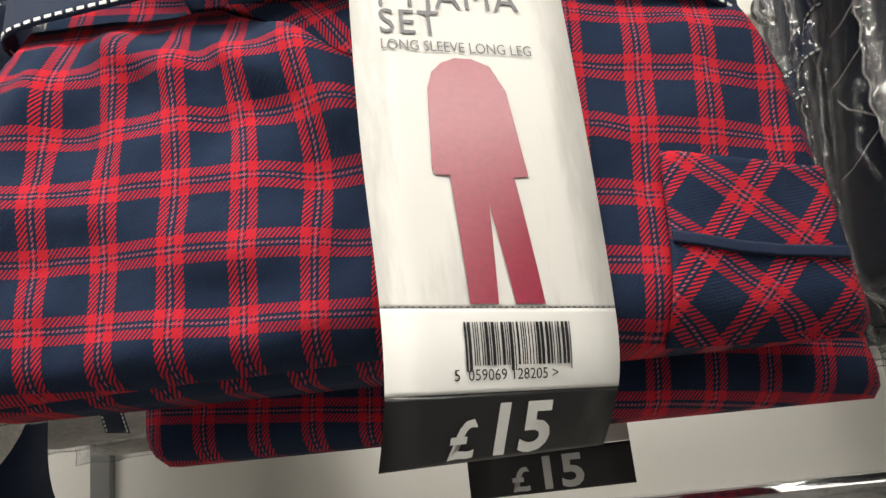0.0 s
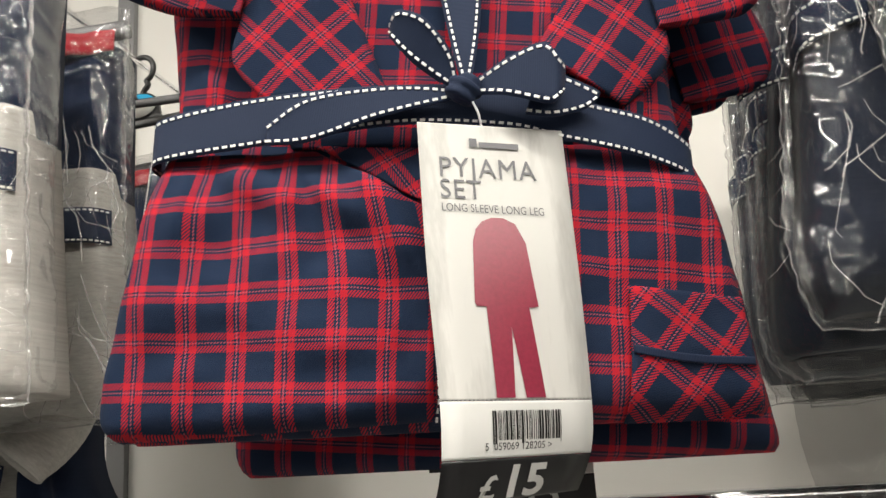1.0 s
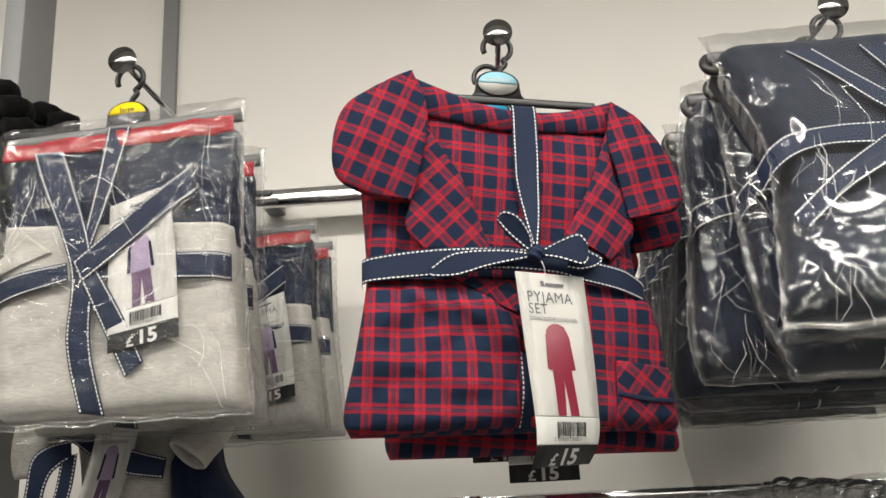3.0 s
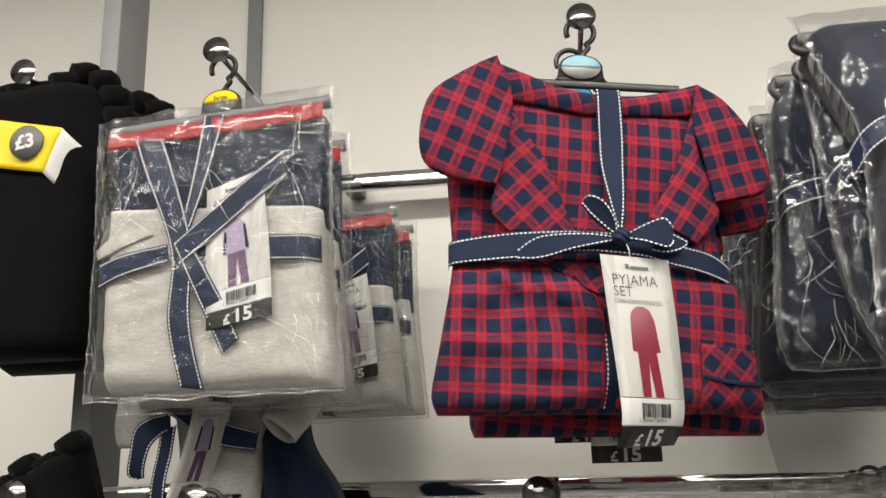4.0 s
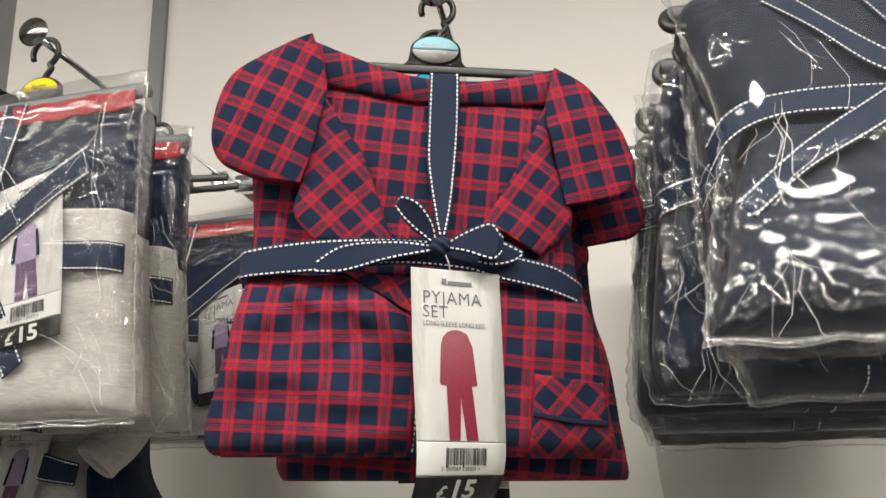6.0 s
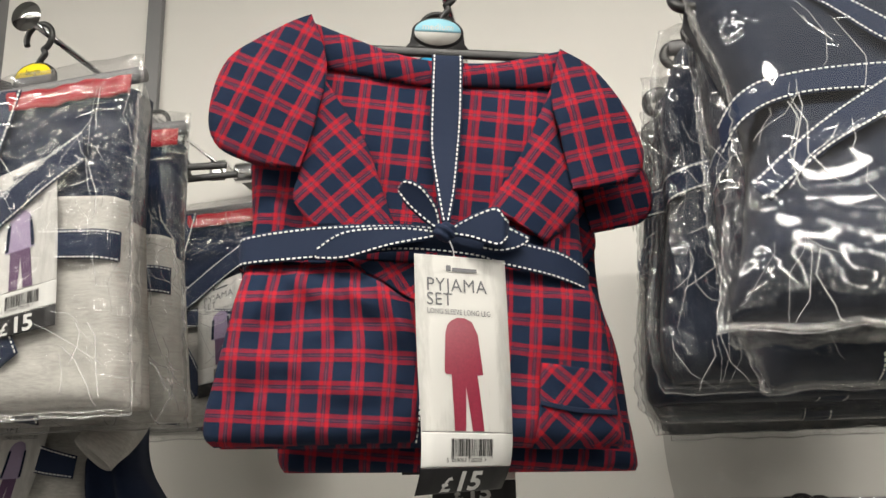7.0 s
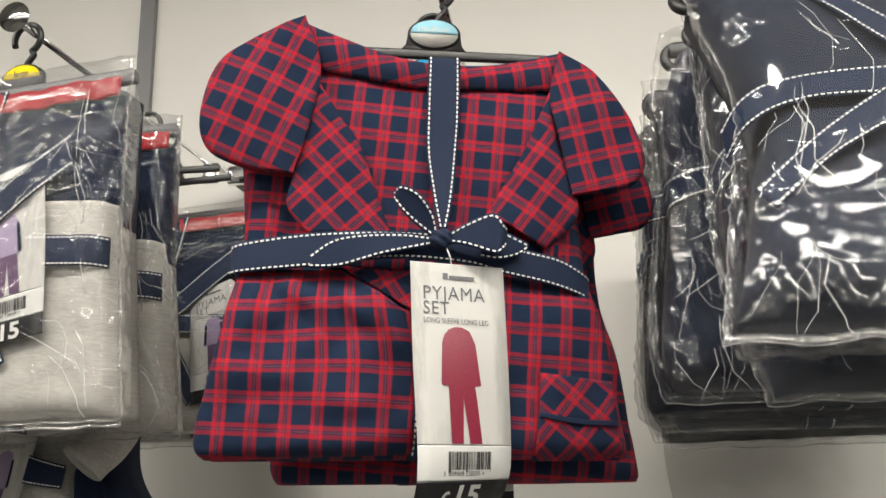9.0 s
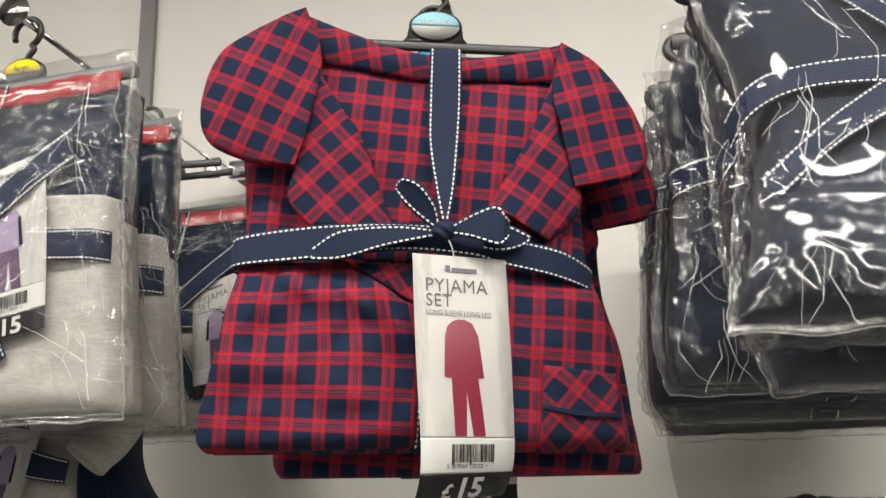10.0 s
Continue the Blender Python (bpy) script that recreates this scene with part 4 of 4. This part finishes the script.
grey_pack(pose(-0.45, 0.314, 1.85, -1, 0, 0), 3, "grey and navy pyjama set with red waistband, bagged in clear polythene")
grey_pack(pose(-0.462, 0.430, 1.842, 0, 0, 9), 11, "grey and navy pyjama set in a clear bag behind another", False)
grey_pack(pose(-0.445, 0.700, 1.834, 0, 0, 2) @ Matrix.Diagonal((0.95, 1, 0.93, 1)), 17, "grey and navy pyjama set in a clear bag near the wall", slip=(0.027, 0, -0.025))
grey_pack(pose(-0.432, 0.780, 1.826, 0, 0, 2) @ Matrix.Diagonal((0.95, 1, 0.93, 1)), 19, "grey and navy pyjama set in the rearmost clear bag", False)


def navy_pack(m, seed, label, left, low, front=False, flap=False):
    """A dark set in a bag whose left edge runs through left, top to bottom."""
    t = thing("bagged_pyjama_set", m, label, "pyjamas", "bagged navy pyjamas")
    top = left[0][1]
    rnd = lambda u, v: 0.003 * noise.noise((u * 15 + seed, v * 15, seed)) + 0.0010 * noise.noise((u * 50, v * 50, seed))
    cloth("shirt", [(u + 0.016, v - 0.018 if k == 0 else max(v, low + 0.012)) for k, (u, v) in enumerate(left)], [(0.14, top - 0.018), (0.146, low * 0.6), (0.14, low + 0.012)],
          lambda u, v, s, k: 0.008 - rolled(min(s, 1 - s) * 0.29, 0.026) - rolled((1 - k) * 0.3, 0.034) + rnd(u, v), NAVY_CHECK, t, 44, 50, back=lambda p: Vector((p.x, 0.048, p.z)), label="dark navy fine-checked cotton")
    st = WHITE_THREAD
    if front:
        strip("belt", [(-0.138, 0.016, -0.01), (-0.1237, 0.0281, 0.010), (-0.0917, 0.0418, 0.014), (-0.0188, 0.045, 0.015), (0.10, 0.036, 0.012)],
              [(-0.138, -0.014, -0.01), (-0.1245, -0.0016, 0.010), (-0.0927, 0.0145, 0.014), (-0.0413, 0.0171, 0.015), (0.10, 0.006, 0.012)], RIBBON, t, 60, 5, stitch=st)
        strip("crossing_band", [(0.03, 0.062, 0.018), (-0.0235, 0.0242, 0.018), (-0.0786, -0.0162, 0.017), (-0.1290, -0.0593, 0.008)], [(0.03, 0.028, 0.018), (-0.0332, -0.0143, 0.018), (-0.0764, -0.0423, 0.017), (-0.1174, -0.0761, 0.008)], RIBBON, t, 40, 5, stitch=st)
        strip("crossing_band", [(-0.075, 0.165, 0.009), (-0.0435, 0.1197, 0.013), (-0.013, 0.0657, 0.017), (0.02, 0.035, 0.018)], [(-0.045, 0.165, 0.009), (-0.018, 0.1190, 0.013), (0.010, 0.076, 0.017), (0.035, 0.05, 0.018)], RIBBON, t, 40, 5, stitch=st)
        strip("crossing_band", [(0.0, 0.165, 0.010), (0.02, 0.10, 0.014), (0.03, 0.05, 0.016)], [(0.03, 0.165, 0.010), (0.048, 0.10, 0.014), (0.055, 0.05, 0.016)], RIBBON, t, 30, 5, stitch=st)
    else:
        e = left[len(left) // 2][0] + 0.014
        strip("belt", [(e - 0.002, 0.018, -0.02), (e + 0.006, 0.024, 0.006), (-0.09, 0.034, 0.014), (0.13, 0.042, 0.013)], [(e - 0.001, -0.010, -0.02), (e + 0.007, -0.003, 0.006), (-0.09, 0.007, 0.014), (0.13, 0.014, 0.013)], RIBBON, t, 60, 5, stitch=st)
        strip("upright_band", [(-0.03, 0.12, 0.012), (-0.03, -0.10, 0.012), (-0.03, low + 0.022, -0.004), (-0.03, low + 0.010, -0.03)], [(0.0, 0.12, 0.012), (0.0, -0.10, 0.012), (0.0, low + 0.022, -0.004), (0.0, low + 0.010, -0.03)], RIBBON, t, 50, 5, stitch=st)
    bag_film(t, left, [(0.165, top + 0.004), (0.160, 0.0), (0.158, left[-1][1] if front else low - 0.004)], 0.022, 0.060, seed, 0.9, 1.7, 9 if front else 21)
    bm = bmesh.new()
    x0 = left[0][0] + 0.010
    tube(bm, [Vector((x0 + (0.14 - x0) * k / 10, 0.014, top - 0.012)) for k in range(11)], 0.0075, 12)
    part("hanger_bar", bm, DARK_PAINT, t, "grey plastic hanger bar inside the bag")
    bm = bmesh.new()
    ring = [Vector((x0 + 0.030 + (0.022 if math.cos(a) > 0 else -0.022) + 0.013 * math.cos(a), 0.014, top - 0.020 + 0.013 * math.sin(a))) for a in [2 * math.pi * k / 28 + 0.01 for k in range(29)]]
    tube(bm, ring, 0.0050, 10)
    part("hanger_end", bm, BLACK_PLASTIC, t, "rounded open loop at the hanger's end")
    if flap:
        bm = bmesh.new()
        rows = [[Vector((-0.17 + 0.36 * i / 60 + 0.015 * j / 24, 0.040 + 0.012 * crumple(i / 150, j / 110, seed, 0.8) + 0.010 * math.sin(i / 7 + j / 5), low + 0.010 - 0.150 * j / 24 * (0.9 + 0.1 * math.sin(i / 9)))) for i in range(61)] for j in range(25)]
        vs = [[bm.verts.new(p) for p in r] for r in rows]
        for a, b in zip(vs, vs[1:]):
            for i in range(60):
                bm.faces.new((a[i], a[i + 1], b[i + 1], b[i]))
        part("bag_flap", bm, FILM_FOLDED_SHADE, t, "loose end of the bag, tinted for the shade behind it").visible_shadow = False
    return t


navy_pack(pose(0.30, 0.215, 1.85, -24, 0, 0), 21, "dark navy pyjama set with stitched ribbons in a clear bag", [(-0.158, 0.200), (-0.140, 0.105), (-0.130, 0.02), (-0.150, -0.09), (-0.167, -0.178)], -0.152, True)
navy_pack(pose(0.30, 0.31, 1.85, -14, 0, 0), 25, "dark navy pyjama set in a crumpled clear bag", [(-0.140, 0.185), (-0.139, 0.06), (-0.142, -0.10), (-0.120, -0.198)], -0.190)
navy_pack(pose(0.30, 0.385, 1.85, -6, 0, 2), 29, "dark navy pyjama set in a crumpled clear bag", [(-0.155, 0.180), (-0.172, 0.10), (-0.176, 0.0), (-0.193, -0.13), (-0.184, -0.186)], -0.180)
navy_pack(pose(0.30, 0.455, 1.85, 0, 0, 2), 34, "dark navy pyjama set in a crumpled clear bag", [(-0.172, 0.150), (-0.180, 0.0), (-0.203, -0.17), (-0.180, -0.205)], -0.198)
navy_pack(pose(0.30, 0.525, 1.85, 0, 0, 2), 39, "dark navy pyjama set with the bag's loose end hanging", [(-0.170, 0.140), (-0.172, 0.0), (-0.185, -0.15), (-0.165, -0.222)], -0.214, False, True)
for y, turn in ((0.60, 3), (0.675, 1), (0.75, 4)):
    navy_pack(pose(0.30, y, 1.85, 0, 0, turn), int(y * 100), "dark navy pyjama set in a clear bag near the wall", [(-0.165, 0.145), (-0.172, 0.0), (-0.180, -0.15), (-0.165, -0.215)], -0.205)
hanger(pose(0.322, 0.385, DISC_Z + 0.006, 0, 0, 4), PAPER, "", "black plastic hanger with a white size oval")
for k in range(3):
    hanger(pose(0.318, 0.44 + 0.07 * k, DISC_Z + 0.006, 0, 0, 3 * k - 3), PAPER, "", "black plastic hanger among the navy sets")
for y, turn in ((0.635, 4), (0.69, -5)):
    hanger(pose(-0.529, y, DISC_Z + 0.006, 0, 0, turn), SKY_BLUE if y > 0.5 else YELLOW, "", "black plastic hanger behind the bagged grey sets")


# ---- black sock bundles on the next bay ----
def sock_bundle(m, label, price=True, seed=1):
    t = thing("sock_bundle", m, label, "socks", "black sock bundles")
    rnd = lambda u, v: 0.008 * noise.noise((u * 14 + seed, v * 7, seed)) + 0.004 * noise.noise((u * 40 + v * 12, v * 14, seed))
    cloth("body", [(-0.14, 0.21), (-0.15, 0.05), (-0.145, -0.10), (-0.135, -0.150)], [(0.068, 0.218), (0.088, 0.1), (0.080, -0.06), (0.072, -0.148)],
          lambda u, v, s, k: 0.012 - rolled(min(s, 1 - s) * 0.22, 0.05) - rolled(k * 0.36, 0.03) - rolled((1 - k) * 0.36, 0.03) + rnd(u, v), BLACK_KNIT, t, 40, 50, back=lambda p: Vector((p.x, 0.06, p.z)))
    for k, (u, z) in enumerate(((-0.118, 0.196), (-0.088, 0.204), (-0.058, 0.205), (-0.026, 0.210), (0.006, 0.217), (0.034, 0.228), (0.058, 0.216), (0.076, 0.190), (0.086, 0.160))):
        bm = bmesh.new()
        tube(bm, [Vector((u + 0.010 * math.sin(a), 0.016 + 0.030 * math.cos(a * 0.5), z + 0.008 * math.sin(a))) for a in [math.pi * i / 12 for i in range(13)]], 0.0175, 20)
        for v in bm.verts:
            v.co += Vector((0.006 * noise.noise(v.co * 45 + Vector((seed, k, 0))), 0.004 * noise.noise(v.co * 60), 0.006 * noise.noise(v.co * 50 + Vector((k, seed, 5)))))
        part("cuff", bm, BLACK_KNIT, t)
    front = lambda u, v: 0.0165 + rnd(u, v) * 0.5
    wrap = cloth("paper_wrap", [(-0.15, 0.180), (-0.15, 0.112)], [(0.042, 0.140), (0.020, 0.082)], lambda u, v, s, k: front(u, v), YELLOW, t, 20, 8, 0.0006, label="yellow and white paper band")
    cloth("wrap_end", [(0.042, 0.140), (0.020, 0.082)], [(0.074, 0.106), (0.050, 0.048)], lambda u, v, s, k: front(u, v) - 0.03 * s * s, PAPER, wrap, 12, 8, 0.0006, label="plain white end of the band")
    cloth("wrap_start", [(-0.152, 0.1805), (-0.152, 0.1115)], [(-0.050, 0.166), (-0.060, 0.098)], lambda u, v, s, k: front(u, v) + 0.0008, PAPER, wrap, 12, 8, 0.0006)
    bm = bmesh.new()
    flat(bm, [(-0.004 + 0.0225 * math.cos(a), 0.123 + 0.0225 * math.sin(a)) for a in [2 * math.pi * i / 40 for i in range(40)]], 0.0215, 0.004)
    disc = part("price_spot", bm, DARK_PAINT, wrap, "round dark grey price spot")
    words("lettering", "£3", 0.026, PAPER, disc, on_front(-0.004, 0.115, 0.0222, 8), 0.0002, align="CENTER", bold=0.0008)
    return t


sock_bundle(pose(-0.775, 0.365, 1.868, 0, 0, 0), "bundle of black socks in a yellow three pound wrap", seed=1)
sock_bundle(pose(-0.742, 0.455, 1.862, 0, 0, 4), "bundle of black socks behind the front bundle", seed=5)
low_socks = thing("sock_bundle", pose(-0.74, 0.40, 1.50, 0, -12, 0), "black knitted bundle hanging from the lower rail", "socks", "black sock bundles")
cloth("body", [(-0.16, 0.06), (-0.17, -0.1), (-0.16, -0.25)], [(0.045, 0.105), (0.056, -0.05), (0.05, -0.25)],
      lambda u, v, s, k: 0.01 - rolled(min(s, 1 - s) * 0.2, 0.04) - rolled(k * 0.3, 0.02) + 0.008 * noise.noise((u * 26 + v * 8, v * 6, 2)) + 0.003 * noise.noise((u * 60, v * 25, 4)), BLACK_KNIT, low_socks, 60, 60, back=lambda p: Vector((p.x, 0.05, p.z)))
for k in range(6):
    bm = bmesh.new()
    tube(bm, [Vector((-0.135 + 0.032 * k + 0.010 * math.sin(a), 0.014 + 0.026 * math.cos(a * 0.5), 0.060 + 0.0075 * k + 0.010 * math.sin(a) + 0.006 * math.sin(k * 2.7))) for a in [math.pi * i / 8 for i in range(9)]], 0.0165, 14)
    part("cuff", bm, BLACK_KNIT, low_socks)


# ---- loose grey set hanging below the bags ----
loose = thing("pyjama_set", pose(-0.47, 0.49, 1.60), "unbagged grey and navy pyjama set hanging loosely with its ribbon undone", "pyjamas")
ln = lambda u, v, k: 0.005 * noise.noise((u * 22, v * 9, k)) + 0.002 * noise.noise((u * 60, v * 30, k))
cloth("shirt", [(-0.190, 0.16), (-0.165, 0.05), (-0.156, -0.03), (-0.16, -0.20)], [(-0.02, 0.16), (-0.030, 0.05), (-0.040, -0.03), (-0.03, -0.20)], lambda u, v, s, k: 0.004 - rolled(min(s, 1 - s) * 0.13, 0.02) + ln(u, v, 2), GREY_JERSEY, loose, 30, 40, back=lambda p: Vector((p.x, 0.05, p.z)))
cloth("trouser_leg", [(-0.045, 0.15), (-0.036, 0.035), (-0.043, 0.0), (-0.046, -0.20)], [(0.02, 0.15), (0.014, 0.024), (0.060, -0.06), (0.10, -0.20)], lambda u, v, s, k: 0.006 - rolled(min(s, 1 - s) * 0.1, 0.02) + 0.007 * math.sin(u * 170 + v * 45 + 2 * noise.noise((u * 10, v * 12, 1))) * (0.35 + 0.65 * k) + ln(u * 1.5, v, 5) * 1.6, NAVY_JERSEY, loose, 34, 40, back=lambda p: Vector((p.x, 0.045, p.z)))


def sleeve(name, line, radii, mat, dark=True):
    """A soft open tube; its mouth is at the last point."""
    bm = bmesh.new()
    lay = bm.loops.layers.uv.verify()
    pts = spline([(u, -w, v) for u, v, w in line], 16)
    rad = spline([(r, 0, 0) for r in radii], 16)
    rings = []
    inner = list(range(16, 9, -1))
    for n, (j, shrink) in enumerate([(j, 0) for j in range(17)] + [(j, 0.0025) for j in inner]):
        d = (pts[min(j + 1, 16)] - pts[max(j - 1, 0)]).normalized()
        a = d.cross(Vector((0, 1, 0))).normalized()
        b = d.cross(a).normalized()
        ring = []
        for k in range(28):
            an = 2 * math.pi * k / 28
            r = (rad[j].x - shrink) * (1 + 0.10 * math.sin(3 * an + j * 0.4) + 0.06 * noise.noise((math.cos(an) * 2, math.sin(an) * 2, j * 0.3)))
            ring.append(bm.verts.new(pts[j] + a * (math.cos(an) * r) + b * (math.sin(an) * r * 0.7)))
        rings.append(ring)
    for n, (p, q) in enumerate(zip(rings, rings[1:])):
        for k in range(28):
            f = bm.faces.new((p[k], p[(k + 1) % 28], q[(k + 1) % 28], q[k]))
            for lp, uvp in zip(f.loops, ((k, n), (k + 1, n), (k + 1, n + 1), (k, n + 1))):
                lp[lay].uv = (uvp[0] * 0.005, uvp[1] * 0.006)
    return part(name, bm, mat, loose)


sleeve("sleeve", [(0.012, 0.13, 0.016), (0.018, 0.075, 0.024), (0.012, 0.045, 0.034), (0.000, 0.024, 0.048)], (0.026, 0.030, 0.032, 0.026), GREY_JERSEY)
sleeve("sleeve", [(-0.17, 0.13, 0.015), (-0.195, 0.08, 0.018), (-0.205, 0.045, 0.018), (-0.205, 0.012, 0.012)], (0.02, 0.026, 0.028, 0.022), GREY_JERSEY)
st = WHITE_THREAD
strip("belt", [(-0.1700, 0.075, 0.03), (-0.1442, 0.0713, 0.026), (-0.1059, 0.0479, 0.022), (-0.07, 0.035, 0.024), (-0.0354, 0.0256, 0.022)], [(-0.172, 0.055, 0.03), (-0.1502, 0.0475, 0.026), (-0.1185, 0.0233, 0.022), (-0.0845, 0.0085, 0.024), (-0.0394, 0.0013, 0.022)], RIBBON, loose, 40, 5, stitch=st)
strip("ribbon_loop", [(-0.150, 0.052, 0.034), (-0.175, 0.046, 0.040), (-0.192, 0.0315, 0.044), (-0.196, 0.0, 0.046), (-0.1991, -0.0239, 0.042), (-0.19, -0.030, 0.034)], [(-0.150, 0.030, 0.030), (-0.160, 0.024, 0.034), (-0.170, 0.012, 0.040), (-0.176, -0.005, 0.040), (-0.180, -0.020, 0.036), (-0.182, -0.028, 0.030)], RIBBON, loose, 40, 5, stitch=st)
strip("ribbon_tail", [(-0.162, 0.030, 0.032), (-0.165, 0.0, 0.034), (-0.172, -0.045, 0.034), (-0.176, -0.14, 0.03)], [(-0.142, 0.036, 0.032), (-0.145, 0.0, 0.034), (-0.152, -0.045, 0.034), (-0.150, -0.14, 0.03)], RIBBON, loose, 40, 5, stitch=st)
swing_tag(pose(-0.47, 0.49, 1.60), [(-0.1029, 0.088, 0.055), (-0.118, 0.01, 0.056), (-0.1397, -0.052, 0.055), (-0.152, -0.085, 0.05)], [(-0.0670, 0.090, 0.02), (-0.083, 0.01, 0.022), (-0.1038, -0.050, 0.022), (-0.118, -0.084, 0.02)],
          "white swing tag turned edgeways on the loose grey set", True)


# ---- bagged things on the lower rail ----
for k, (x, y, z, turn) in enumerate(((0.30, 0.42, 1.412, 4), (0.315, 0.50, 1.409, 8), (0.31, 0.58, 1.405, 2))):
    low_bag = thing("bagged_clothes", pose(x, y, z, 0, 0, turn), "folded pale clothes in a clear crumpled bag below the lower rail", "clothes", "bags on the lower rail")
    bag_film(low_bag, [(-0.165 - 0.01 * k, 0.125 + 0.01 * k), (-0.155, 0.0), (-0.15, -0.18)], [(0.16, 0.165), (0.16, 0.0), (0.15, -0.18)], 0.03, 0.04, 51 + k, 0.9, 1.8)
    cloth("clothes", [(-0.14, 0.06), (-0.14, -0.17)], [(0.14, 0.06), (0.14, -0.17)], lambda u, v, s, q: 0.006 - rolled(q * 0.25, 0.02) + 0.003 * noise.noise((u * 20, v * 20, 8)), GREY_JERSEY, low_bag, 20, 20, back=lambda p: Vector((p.x, 0.03, p.z)))
for k in range(9):
    hanger(pose(0.318 + 0.006 * math.sin(k * 3.0), 0.41 + 0.045 * k, 1.548 + 0.006, 0, 0, 10 * math.sin(k * 2.0)), PAPER, "", "black plastic hanger on the lower prong", group="hangers on the lower prong")
for k in range(3):
    hanger(pose(-0.152, 0.40 + 0.06 * k, 1.548 + 0.006, 0, 0, 6 * k - 6), YELLOW, "", "black plastic hanger on the lower middle prong", group="hangers on the lower prong")
hanger(pose(-0.535, 0.39, 1.548 + 0.006, 0, 0, 8), YELLOW, "", "black plastic hanger on the lower prong by the post", group="hangers on the lower prong")
